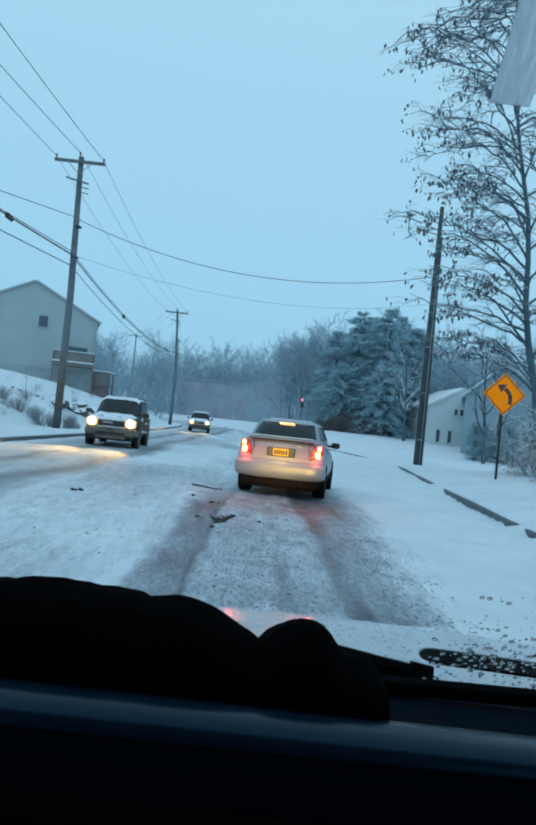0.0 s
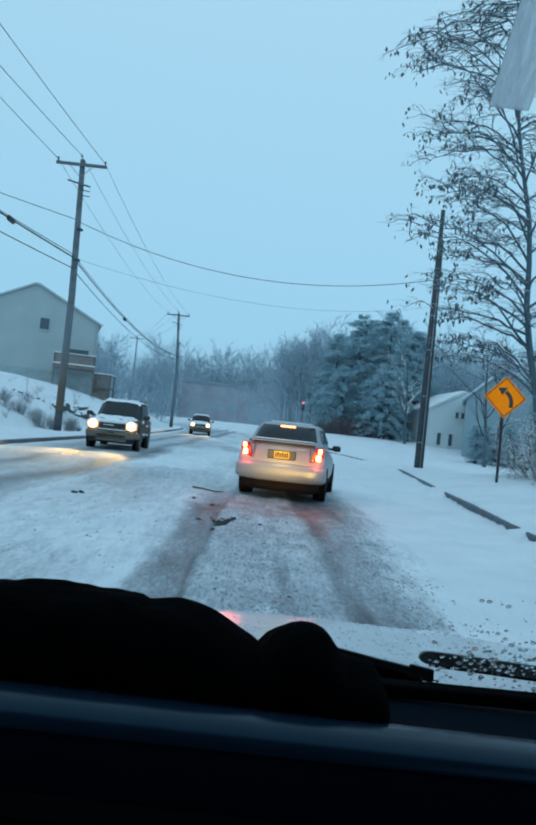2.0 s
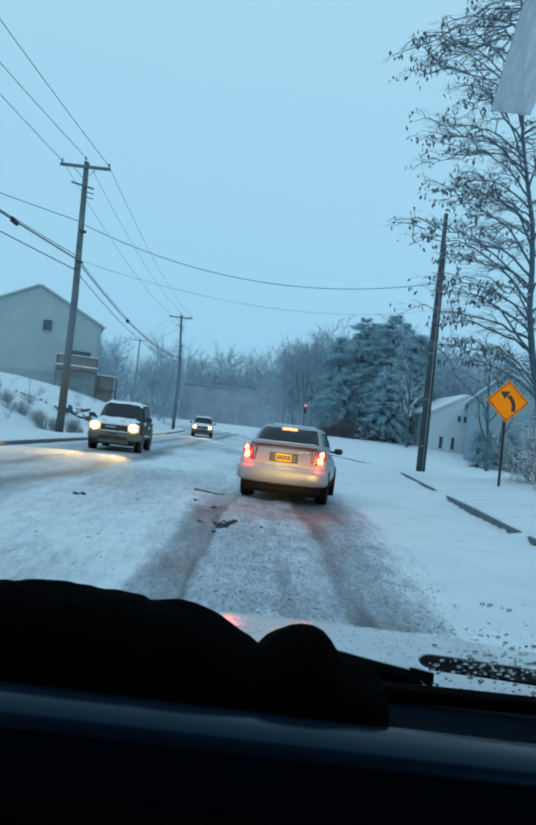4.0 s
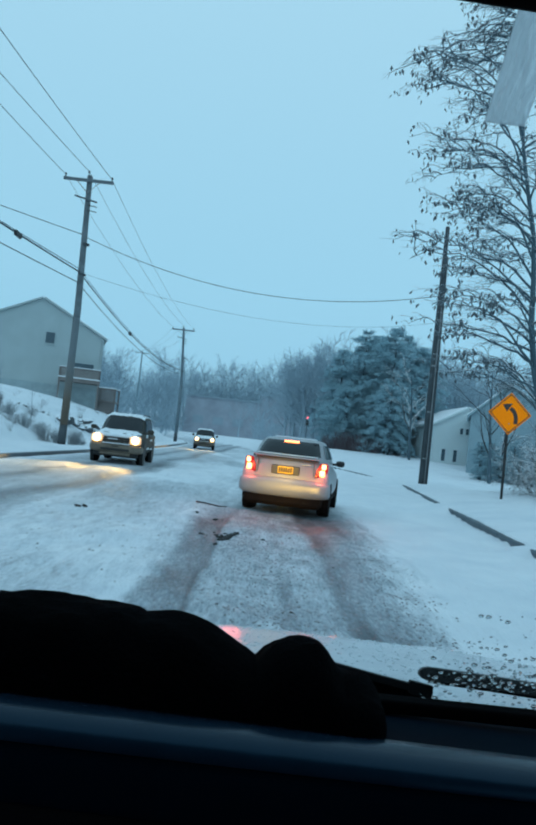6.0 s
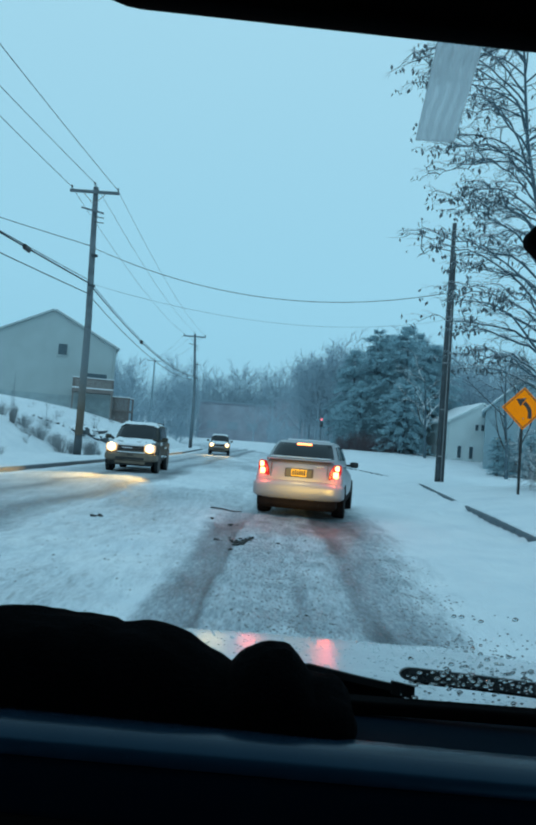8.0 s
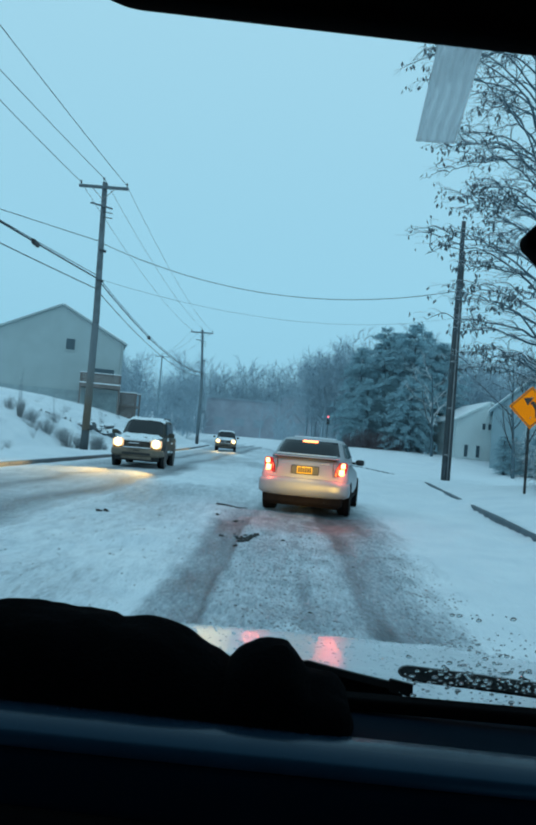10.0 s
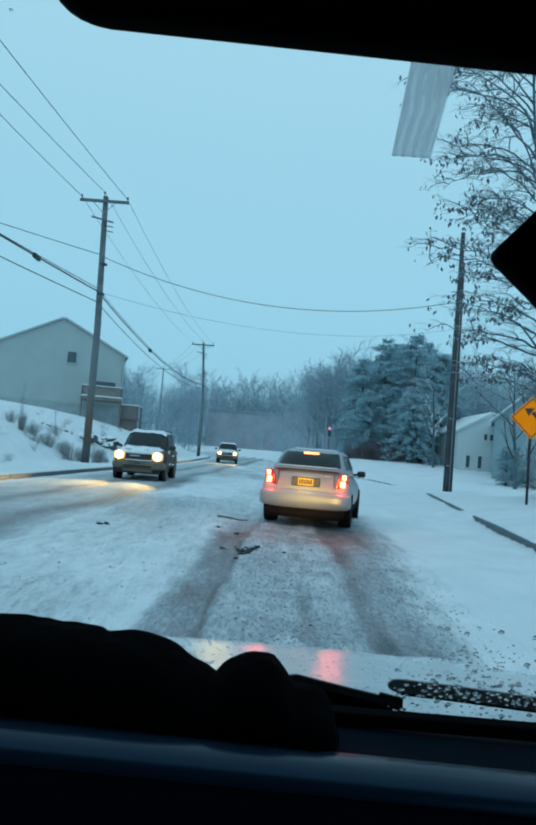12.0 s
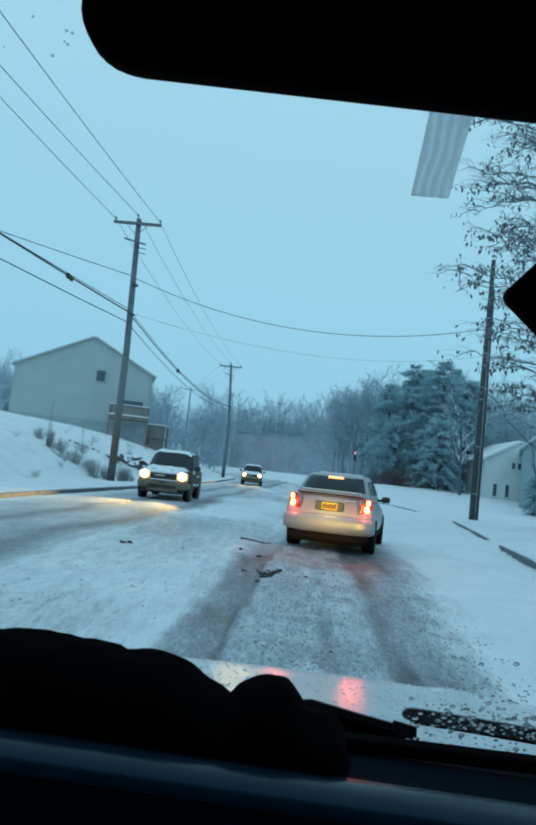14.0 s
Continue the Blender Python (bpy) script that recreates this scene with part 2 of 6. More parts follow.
TAIL_RED = glow("lit_red_lens", (1.0, 0.03, 0.016), 0.40, (0.10, 0.008, 0.008))
TAIL_HOT = glow("lit_brake_cell", (1.0, 0.46, 0.13), 4.5)
TAIL_CORE = glow("lit_tail_cell", (1.0, 0.48, 0.11), 4.5)
HIGH_LAMP = glow("lit_high_brake_lamp", (1.0, 0.22, 0.03), 6)
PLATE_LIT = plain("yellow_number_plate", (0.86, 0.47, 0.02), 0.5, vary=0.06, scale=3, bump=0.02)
HEAD_LAMP = glow("lit_headlamp", (1.0, 0.70, 0.28), 5)
HEAD_RING = glow("headlamp_reflector", (1.0, 0.52, 0.12), 0.8)
RED_DOT = glow("lit_red_dot", (1.0, 0.05, 0.06), 2.2)
AMBER = glow("lit_amber_lens", (1.0, 0.45, 0.03), 3)
PORCH = glow("lit_porch_tube", (1.0, 0.95, 0.75), 1.3)
SIGN_YELLOW = plain("orange_yellow_sign_sheet", (0.95, 0.26, 0.002), 0.5, vary=0.06, scale=2, bump=0.02, spec=0.08)
SIGN_BLACK = plain("black_sign_print", (0.02, 0.02, 0.02), 0.5, vary=0.1, bump=0)
CLOTH = plain("black_fleece", (0.0012, 0.0016, 0.0023), 0.95, vary=0.4, scale=12, fine=220, bump=0.5, spec=0.012)
# blue sky sheen is put into the dash colours, most of it on the lip
DASH = plain("blue_cast_dash_vinyl", (0.0010, 0.0050, 0.0105), 0.85, vary=0.15, scale=20, fine=500, bump=0.03, spec=0.014)
LIP = plain("satin_dash_edge_sky_sheen", (0.005, 0.017, 0.032), 0.26, vary=0.15, scale=20, fine=500, bump=0.02, spec=0.27)
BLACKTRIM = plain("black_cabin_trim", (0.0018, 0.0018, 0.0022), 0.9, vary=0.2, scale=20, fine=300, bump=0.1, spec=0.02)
# specular tinted blue to go with the painted sheen
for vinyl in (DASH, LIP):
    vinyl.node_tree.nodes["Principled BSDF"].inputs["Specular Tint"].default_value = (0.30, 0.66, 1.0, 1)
HOOD = plain("wet_white_hood_paint", (0.66, 0.70, 0.74), 0.19, 0.0, vary=0.14, scale=5, fine=60, bump=0.06)
BEAD = plain("water_bead_on_paint", (0.45, 0.50, 0.54), 0.04, vary=0.1, bump=0, spec=0.6)
WIPER = plain("black_wiper_rubber", (0.006, 0.007, 0.008), 0.7, vary=0.2, bump=0.05, spec=0.1)
BLADE = plain("wet_beaded_blade", (0.035, 0.045, 0.052), 0.5, vary=0.5, scale=40, fine=260, bump=0.4, spec=0.4)
SCREEN = clear("windscreen_glass", (0.97, 0.985, 0.99), 0.015, 0.05)
STRIP = milky("translucent_ribbed_plastic")
DROP, dn, dl_, dp = shader("water_drop")
dp.inputs["Transmission Weight"].default_value, dp.inputs["IOR"].default_value, dp.inputs["Roughness"].default_value = 1.0, 1.33, 0.02


# ---- building tools ----
def empty(name, m, label="", category="", group="", kind=""):
    ob = new(name)
    ob.empty_display_size = 0.2
    ob.matrix_world = m
    return tagged(ob, label, category, group, kind)


def part(name, bm, material, parent=None, label="", smooth=False, m=None):
    me = bpy.data.meshes.new(name)
    bm.to_mesh(me)
    bm.free()
    return finish(name, me, material, parent, label, smooth, m)


def finish(name, me, material, parent=None, label="", smooth=False, m=None):
    me.materials.append(material)
    if smooth:
        me.polygons.foreach_set("use_smooth", [True] * len(me.polygons))
    ob = new(name, me)
    if parent is not None:
        ob.parent = parent
    if m is not None:
        ob.matrix_local = m
    return tagged(ob, label)


def raw(name, verts, faces, material, parent=None, label="", smooth=False, m=None):
    me = bpy.data.meshes.new(name)
    me.from_pydata([tuple(v) for v in verts], [], [tuple(int(i) for i in f) for f in faces])
    me.update()
    return finish(name, me, material, parent, label, smooth, m)


def box(x0, x1, y0, y1, z0, z1, bevel=0.01, bm=None, seg=2):
    b = bmesh.new()
    bmesh.ops.create_cube(b, size=1.0, matrix=Matrix.LocRotScale(((x0 + x1) / 2, (y0 + y1) / 2, (z0 + z1) / 2), None, (x1 - x0, y1 - y0, z1 - z0)))
    if bevel:
        bmesh.ops.bevel(b, geom=list(b.edges), offset=min(bevel, abs(x1 - x0) / 2.2, abs(y1 - y0) / 2.2, abs(z1 - z0) / 2.2), segments=seg, affect="EDGES", profile=0.5)
    if bm is None:
        return b
    me = bpy.data.meshes.new("tmp")
    b.to_mesh(me)
    b.free()
    bm.from_mesh(me)
    bpy.data.meshes.remove(me)
    return bm


def tube(pts, radii, sides=8, cap=True):
    """A swept round bar through the points."""
    V, F = [], []
    pts = [Vector(p) for p in pts]
    for i, p in enumerate(pts):
        d = (pts[min(i + 1, len(pts) - 1)] - pts[max(i - 1, 0)]).normalized()
        a = d.orthogonal().normalized() if i == 0 else (a - d * a.dot(d)).normalized()
        b = d.cross(a)
        r = radii[i] if isinstance(radii, (list, tuple)) else radii
        for k in range(sides):
            t = 2 * math.pi * k / sides
            V.append(p + (a * math.cos(t) + b * math.sin(t)) * r)
        if i:
            o = (i - 1) * sides
            F += [(o + k, o + (k + 1) % sides, o + sides + (k + 1) % sides, o + sides + k) for k in range(sides)]
    if cap:
        F += [tuple(range(sides))[::-1], tuple(range(len(V) - sides, len(V)))]
    return V, F


def sgn_pow(v, e):
    return math.copysign(abs(v) ** e, v)


def loft_y(stations, n=28, p=4.0, tumble=0.0):
    """Rounded-box rings along y: (y, half width, bottom, top)."""
    V, F = [], []
    for i, (y, hw, z0, z1) in enumerate(stations):
        for k in range(n):
            a = 2 * math.pi * k / n
            V.append((hw * sgn_pow(math.cos(a), 2 / p) * (1 - tumble * max(0.0, sgn_pow(math.sin(a), 2 / p)) ** 1.6), y, (z0 + z1) / 2 + (z1 - z0) / 2 * sgn_pow(math.sin(a), 2 / p)))
        if i:
            o = (i - 1) * n
            F += [(o + k, o + n + k, o + n + (k + 1) % n, o + (k + 1) % n) for k in range(n)]
    F += [tuple(range(n)), tuple(range(len(V) - n, len(V)))[::-1]]
    return V, F


def loft_z(levels, n=36, p=6.0):
    """Rounded-box rings going up: (z, y0, y1, half width)."""
    V, F = [], []
    for i, (z, y0, y1, hw) in enumerate(levels):
        for k in range(n):
            a = 2 * math.pi * k / n
            V.append((hw * sgn_pow(math.cos(a), 2 / p), (y0 + y1) / 2 + (y1 - y0) / 2 * sgn_pow(math.sin(a), 2 / p), z))
        if i:
            o = (i - 1) * n
            F += [(o + k, o + (k + 1) % n, o + n + (k + 1) % n, o + n + k) for k in range(n)]
    F += [tuple(range(n))[::-1], tuple(range(len(V) - n, len(V)))]
    return V, F


def level_at(levels, z):
    zs = [q[0] for q in levels]
    return [float(np.interp(z, zs, [q[i] for q in levels])) for i in (1, 2, 3)]


def end_panel(levels, z0, z1, share, front=True, out=0.008, p=6.0, nx=14, nz=6):
    """A pane that follows the front (low y) or back end of a loft_z form."""
    V, F = [], []
    for j in range(nz + 1):
        z = z0 + (z1 - z0) * j / nz
        a, b, hw = level_at(levels, z)
        for i in range(nx + 1):
            x = hw * share * (2 * i / nx - 1)
            d = (b - a) / 2 * (1 - abs(x / hw) ** p) ** (1 / p)
            V.append((x, (a + b) / 2 - d - out if front else (a + b) / 2 + d + out, z + out * 0.5))
    F = [(j * (nx + 1) + i, j * (nx + 1) + i + 1, (j + 1) * (nx + 1) + i + 1, (j + 1) * (nx + 1) + i) for j in range(nz) for i in range(nx)]
    return V, (F if front else [f[::-1] for f in F])


def side_panel_of(levels, z0, z1, f0, f1, side, out=0.008, p=6.0, ny=8, nz=5):
    V, F = [], []
    for j in range(nz + 1):
        z = z0 + (z1 - z0) * j / nz
        a, b, hw = level_at(levels, z)
        for i in range(ny + 1):
            s = f0 + (f1 - f0) * i / ny
            x = hw * (1 - abs(2 * s - 1) ** p) ** (1 / p) + out
            V.append((side * x, a + (b - a) * s, z))
    F = [(j * (ny + 1) + i, j * (ny + 1) + i + 1, (j + 1) * (ny + 1) + i + 1, (j + 1) * (ny + 1) + i) for j in range(nz) for i in range(ny)]
    return V, (F if side > 0 else [f[::-1] for f in F])


def smooth01(a, b, v):
    t = np.clip((np.asarray(v, float) - a) / (b - a), 0, 1)
    return t * t * (3 - 2 * t)


def soft_noise(x, y, cell, seed):
    """Smooth value noise on arrays, 0 to 1."""
    r = np.random.RandomState(seed).rand(256, 256)
    u, v = np.asarray(x) / cell, np.asarray(y) / cell
    i, j = np.floor(u).astype(int), np.floor(v).astype(int)
    fu, fv = u - i, v - j
    fu, fv = fu * fu * (3 - 2 * fu), fv * fv * (3 - 2 * fv)
    g = lambda a, b: r[a % 256, b % 256]
    return (g(i, j) * (1 - fu) + g(i + 1, j) * fu) * (1 - fv) + (g(i, j + 1) * (1 - fu) + g(i + 1, j + 1) * fu) * fv


# ---- the ground ----
def kerb_left(y):
    return np.interp(y, [-40, 21, 45, 60, 82, 103, 130, 200, 900], [-7.45, -7.45, -6.8, -6.85, -7.4, -10, -20, -72, -600])


def kerb_right(y):
    return np.interp(y, [-40, 5, 12, 15.6, 19.2, 30.7, 35, 41, 70, 103, 130, 200, 900], [3.9, 3.9, 4.51, 4.88, 5.22, 6.43, 6.5, 5.9, 2.6, -1.2, -10, -60, -590])


def bare_kerb(y):
    """1 where the right kerb's face stands free of drifted snow."""
    return 0.8 * smooth01(10.6, 10.9, y) * (1 - smooth01(11.4, 11.7, y)) + smooth01(11.9, 12.3, y) * (1 - smooth01(18.9, 19.5, y)) + 0.55 * smooth01(20.8, 21.4, y) * (1 - smooth01(29, 32, y)) + 0.6 * smooth01(37, 39, y) * (1 - smooth01(50, 55, y))


def height(x, y):
    x, y = np.broadcast_arrays(np.asarray(x, float), np.asarray(y, float))
    xl, xr = kerb_left(y), kerb_right(y)
    dl, dr = xl - x, x - xr
    n1, n2, n3 = soft_noise(x, y * 0.32, 1.1, 3), soft_noise(x, y * 0.35, 0.33, 4), soft_noise(x, y, 9.0, 5)
    z = np.zeros(x.shape)
    road = smooth01(-0.25, 0.0, -np.maximum(dl, dr))
    n5, n6 = soft_noise(x, y * 0.55, 0.17, 6), soft_noise(x, y * 0.4, 0.55, 7)
    lane = np.exp(-((x + 0.55) / 0.27) ** 2) + np.exp(-((x - 1.0) / 0.24) ** 2)
    left_lane = smooth01(-3.4, -4.0, x - 0.02 * y)
    mound = smooth01(-3.5, -2.7, x) * (1 - smooth01(-1.2, -0.6, x))
    z += road * ((n1 - 0.5) * 0.012 * (1 - left_lane) + (n2 - 0.5) * 0.045 * (1 - 0.8 * left_lane) - 0.03 * lane + mound * (0.010 * (0.4 + n1) + 0.030 * (n6 - 0.4)) + (1 - 0.85 * left_lane) * ((n5 - 0.5) * 0.036 + (n6 - 0.5) * 0.02 * (1 - 0.6 * lane)))
    bl = 0.14 + 3.9 * (1 - np.exp(-0.17 * np.maximum(dl - 3.6 + 1.6 * smooth01(42, 56, y), 0))) * (1 - 0.6 * smooth01(70, 130, y))
    bl += smooth01(0.3, 3, dl) * (n1 - 0.5) * 0.14 + smooth01(4, 7, dl) * (n3 - 0.5) * 0.5
    z = np.where(dl > 0, np.maximum(smooth01(0.01, 0.10, dl) * bl, 0), z)
    near = 1 - smooth01(25, 33, y)
    br = 0.15 + near * 0.75 * (1 - np.exp(-0.25 * np.maximum(dr - 0.15, 0))) + 1.15 * smooth01(46, 68, y) * smooth01(0, 4, dr) + smooth01(0.3, 2, dr) * (n1 - 0.5) * 0.10
    free = bare_kerb(y)
    drift = smooth01(-0.75, 0.12, dr)
    step = smooth01(0.0, 0.09, dr + 0.05 * (n2 - 0.5))
    z = np.where(dr > -0.8, np.where(dr > 0.15, 1, free * step + (1 - free) * drift) * br + np.where(dr > 0, 0, 1) * z, z)
    hill = smooth01(158, 215, y) * 7.0 * (1 - 0.5 * smooth01(40, 160, np.abs(x)))
    return z + hill


def wear(x, y):
    x, y = np.broadcast_arrays(np.asarray(x, float), np.asarray(y, float))
    xl, xr = kerb_left(y), kerb_right(y)
    n1, n2 = soft_noise(x, y * 0.3, 0.9, 11), soft_noise(x, y * 0.3, 0.35, 12)
    on = ((x > xl + 0.15) & (x < xr - 0.4)).astype(float)
    u = x - 0.02 * y
    u = u + 0.35 * (soft_noise(x, y, 1.1, 21) - 0.5) + 0.5 * (soft_noise(x, y, 4.0, 22) - 0.5)
    left = smooth01(-3.45, -4.1, u) * (0.42 + 0.14 * (n2 - 0.5))
    left += 0.32 * np.exp(-((u + 4.25) / 0.33) ** 2) + 0.32 * np.exp(-((u + 5.9) / 0.30) ** 2) + 0.16 * np.exp(-((u + 3.75) / 0.10) ** 2)
    left *= smooth01(-0.1, 0.9, x - xl) * 0.75 + 0.25
    edge = 0.03 * (soft_noise(x, y, 0.5, 25) - 0.5) + 0.09 * (soft_noise(x, y * 0.6, 1.7, 26) - 0.5)
    c = x + edge
    rc = np.interp(y, [4, 6.5, 9.0, 11.3, 13.7, 20], [0.98, 1.01, 1.06, 1.04, 0.97, 1.2])
    lc = np.interp(y, [4, 6.5, 11.3, 14, 20], [-0.64, -0.66, -0.58, -0.45, -0.2])
    rough = soft_noise(x, y, 0.22, 29)
    own = 0.68 * np.exp(-((c - lc + 0.02) / 0.30) ** 4) + 0.26 * np.exp(-((c - lc - 0.21) / 0.05) ** 2) + 0.75 * np.exp(-((c - rc) / 0.21) ** 4)
    own = np.maximum(own, (0.52 + 0.20 * rough) * smooth01(0.85, 1.1, c) * (1 - smooth01(1.3, 1.75 + 0.12 * np.clip(y - 6, 0, 6), c)))
    own = np.maximum(own, (0.33 + 0.20 * rough) * smooth01(-1.2, -0.75, c) * (1 - smooth01(1.4, 2.0 + 0.12 * np.clip(y - 6, 0, 6), c)))
    own += 0.20 * smooth01(10.2, 12.2, y) * (1 - smooth01(13.6, 17.0, y)) * smooth01(-1.1, -0.6, c) * (1 - smooth01(1.9, 2.6, c))
    own += 0.24 * np.exp(-((c - 0.42) / 0.06) ** 2) * smooth01(0.25, 0.6, soft_noise(x, y, 0.6, 27))
    own *= 0.95 + 0.16 * (n2 - 0.4)
    own *= 1 - 0.55 * smooth01(11.2, 15.5, y) * (1 - smooth01(-0.35, 0.1, c))
    own *= 0.80 + 0.24 * soft_noise(x, y * 0.4, 0.45, 28) + 0.24 * soft_noise(x, y * 0.10, 0.10, 30)
    own *= 1 - 0.5 * smooth01(20, 34, y)
    n4 = soft_noise(x, y * 0.3, 2.3, 15)
    speck = (0.16 + 0.16 * smooth01(0.3, 0.75, n1) + 0.14 * smooth01(0.35, 0.7, n4)) * smooth01(-4.2, -3.0, x) * (1 - smooth01(1.6, 2.8, x))
    return on * np.clip(np.maximum(np.maximum(left, own), speck), 0, 1)


def ground():
    xs = np.unique(np.concatenate([np.arange(-9, 7.6, 0.065), -9 - np.geomspace(0.1, 900, 60), 7.6 + np.geomspace(0.08, 900, 60)]))
    ys = np.unique(np.concatenate([np.linspace(-60, 3, 12), np.arange(3, 21, 0.075), 21 + np.geomspace(0.08, 1500, 170)]))
    X, Y = np.meshgrid(xs, ys)
    Z = height(X, Y)
    V = np.stack([X, Y, Z], -1).reshape(-1, 3)
    nx, ny = len(xs), len(ys)
    i, j = np.meshgrid(np.arange(nx - 1), np.arange(ny - 1))
    o = (j * nx + i).ravel()
    F = np.stack([o, o + 1, o + nx + 1, o + nx], -1)
    me = bpy.data.meshes.new("ground")
    me.from_pydata(V.tolist(), [], F.tolist())
    me.attributes.new("wear", "FLOAT", "POINT").data.foreach_set("value", wear(X, Y).ravel().astype(np.float32))
    ob = finish("ground", me, SNOW_GROUND, None, "", True)
    return tagged(ob, "snow-covered road and verges with grey slush ruts", "ground", kind="structure")


ground()


def gz(x, y):
    return float(height(x, y))


def kerb_stone(parent, edge, y0, y1, side, name="kerb_stone"):
    """One rounded kerb stone from y0 to y1 along the road's edge; side says which way the verge lies."""
    a, b = float(edge(y0 + 0.015)), float(edge(y1 - 0.015))
    V, F = [], []
    prof = [(0.0, -0.1), (0.0, 0.105), (0.012, 0.125), (0.03, 0.132), (0.15, 0.132), (0.15, -0.1)]
    for x, y in ((a, y0 + 0.015), (b, y1 - 0.015)):
        V += [(x + side * dx, y, z) for dx, z in prof]
    n = len(prof)
    F = [(k, k + 1, n + k + 1, n + k) for k in range(n - 1)] + [tuple(range(n))[::-1], tuple(range(n, 2 * n))]
    if side < 0:
        F = [f[::-1] for f in F]
    raw(name, V, F, KERB, parent)


def kerbs():
    k = empty("kerb_left", pose(0, 0, 0), "dark wet concrete kerb with snow on top", "kerb", kind="structure")
    for i in range(46):
        kerb_stone(k, kerb_left, 8 + i * 1.8, 8 + (i + 1) * 1.8, -1)
    k = empty("kerb_right", pose(0, 0, 0), "dark concrete kerb half buried in drifted snow", "kerb", kind="structure")
    for i in range(27):
        kerb_stone(k, kerb_right, 10.6 + i * 1.6, 10.6 + (i + 1) * 1.6, 1)


kerbs()


# ---- poles and wires ----
def utility_pole(x, y, top, half, lean=0.0, label="weathered wooden utility pole with crossarm and insulators", mat=None, braces=True):
    z0 = gz(x, y)
    th = empty("utility_pole", pose(x, y, z0), label, "utility pole", "utility poles along the road")
    h = top - z0
    part("shaft", bm_of(*tube([(0, 0, -0.4), (0, 0, h * 0.5), (lean, 0, h)], [0.19, 0.165, 0.125], 14)), mat or POLE_WOOD, th, smooth=True)
    za = h - 0.28
    raw("wet_base", *tube([(0, 0, -0.35), (0, 0, 0.5), (0, 0, 0.95)], [0.2, 0.194, 0.188], 14), POLE_DARK, th, "dark wet foot of the pole", True)
    raw("worn_shaft", *tube([(0, 0, 0.952), (0, 0, 2.4), (0, 0, 6.2)], [0.1875, 0.183, 0.169], 14), POLE_BROWN if mat is None else mat, th, "rubbed brown lower shaft", True)
    part("crossarm", box(lean - half, lean + half, -0.22, -0.10, za - 0.07, za + 0.07, 0.012), mat or POLE_WOOD, th)
    for dx in (-half + 0.08, -0.02, half - 0.08):
        pz = za + 0.07 if dx != -0.02 else h
        V, F = tube([(lean + dx, -0.16, pz - 0.02), (lean + dx, -0.16, pz + 0.09), (lean + dx, -0.16, pz + 0.10), (lean + dx, -0.16, pz + 0.2)], [0.02, 0.02, 0.055, 0.035], 8)
        raw("insulator", V, F, UNDER, th)
    if braces:
        for s in (-1, 1):
            V, F = tube([(lean, -0.15, za - 0.62), (lean + s * 0.55, -0.17, za - 0.07)], 0.018, 6)
            raw("brace", V, F, GALV, th)
        part("cutout_arm", box(-0.55, 0.6, -0.03, 0.03, -0.04, 0.04, 0.01), mat or POLE_WOOD, th, m=pose(lean - 0.05, -0.17, h - 1.2, 0, 12, 0))
        for z in (h - 1.5, h - 1.75):
            V, F = tube([(lean + 0.1, -0.15, z), (lean + 0.55, -0.15, z - 0.05)], 0.022, 6)
            raw("bracket", V, F, UNDER, th)
        for z in (h - 3.4, h - 4.9):
            V, F = tube([(0, 0, z - 0.04), (0, 0, z + 0.04)], 0.19, 14)
            raw("band", V, F, POLE_DARK, th)
    return th


def bm_of(V, F):
    bm = bmesh.new()
    vs = [bm.verts.new(v) for v in V]
    for f in F:
        try:
            bm.faces.new([vs[i] for i in f])
        except ValueError:
            pass
    return bm


def wire(a, b, sag, r=0.012, name="overhead_wire", label="black overhead wire sagging between poles", n=22):
    pts = []
    for i in range(n + 1):
        t = i / n
        p = Vector(a).lerp(Vector(b), t)
        p.z -= sag * 4 * t * (1 - t)
        pts.append(p)
    V, F = tube(pts, r, 5)
    ob = raw(name, V, F, WIRE, None, "", True)
    return tagged(ob, label, "cable", "overhead wires")


P1, P2, P3, P0 = (-9.49, 35.6, 13.32), (-9.26, 81.6, 12.89), (-22.2, 134, 15.08), (-10.4, -10.0, 13.5)
utility_pole(-9.31, P1[1], P1[2], 1.22, -0.18)
utility_pole(-8.80, P2[1], P2[2], 1.26, -0.46, label="distant wooden utility pole with crossarm, haze put in its colour", mat=POLE_HAZY)
utility_pole(P3[0], P3[1], P3[2], 1.33, 0.0, label="far wooden utility pole with crossarm, paled by haze in its colour", mat=POLE_HAZIER, braces=False)
for dx, back in ((-1.13, -13.5), (-0.02, -13.7), (1.13, -10.95)):
    dz = 0.0 if dx != -0.02 else 0.28
    a = (P1[0] + dx, P1[1] - 0.16, P1[2] - 0.12 + dz)
    wire(a, (back, P0[1], P0[2] + dz), 0.42, 0.0145)
    wire(a, (P2[0] + dx, P2[1] - 0.16, P2[2] - 0.1 + dz), 0.7, 0.010)
    wire((P2[0] + dx, P2[1] - 0.16, P2[2] - 0.1 + dz), (P3[0] + dx, P3[1], P3[2] + dz), 0.8, 0.010)
wire((P1[0], P1[1] - 0.2, 10.35), (-33.6, 0.0, 10.6), 0.35, 0.018, label="low service cable sagging from the pole")
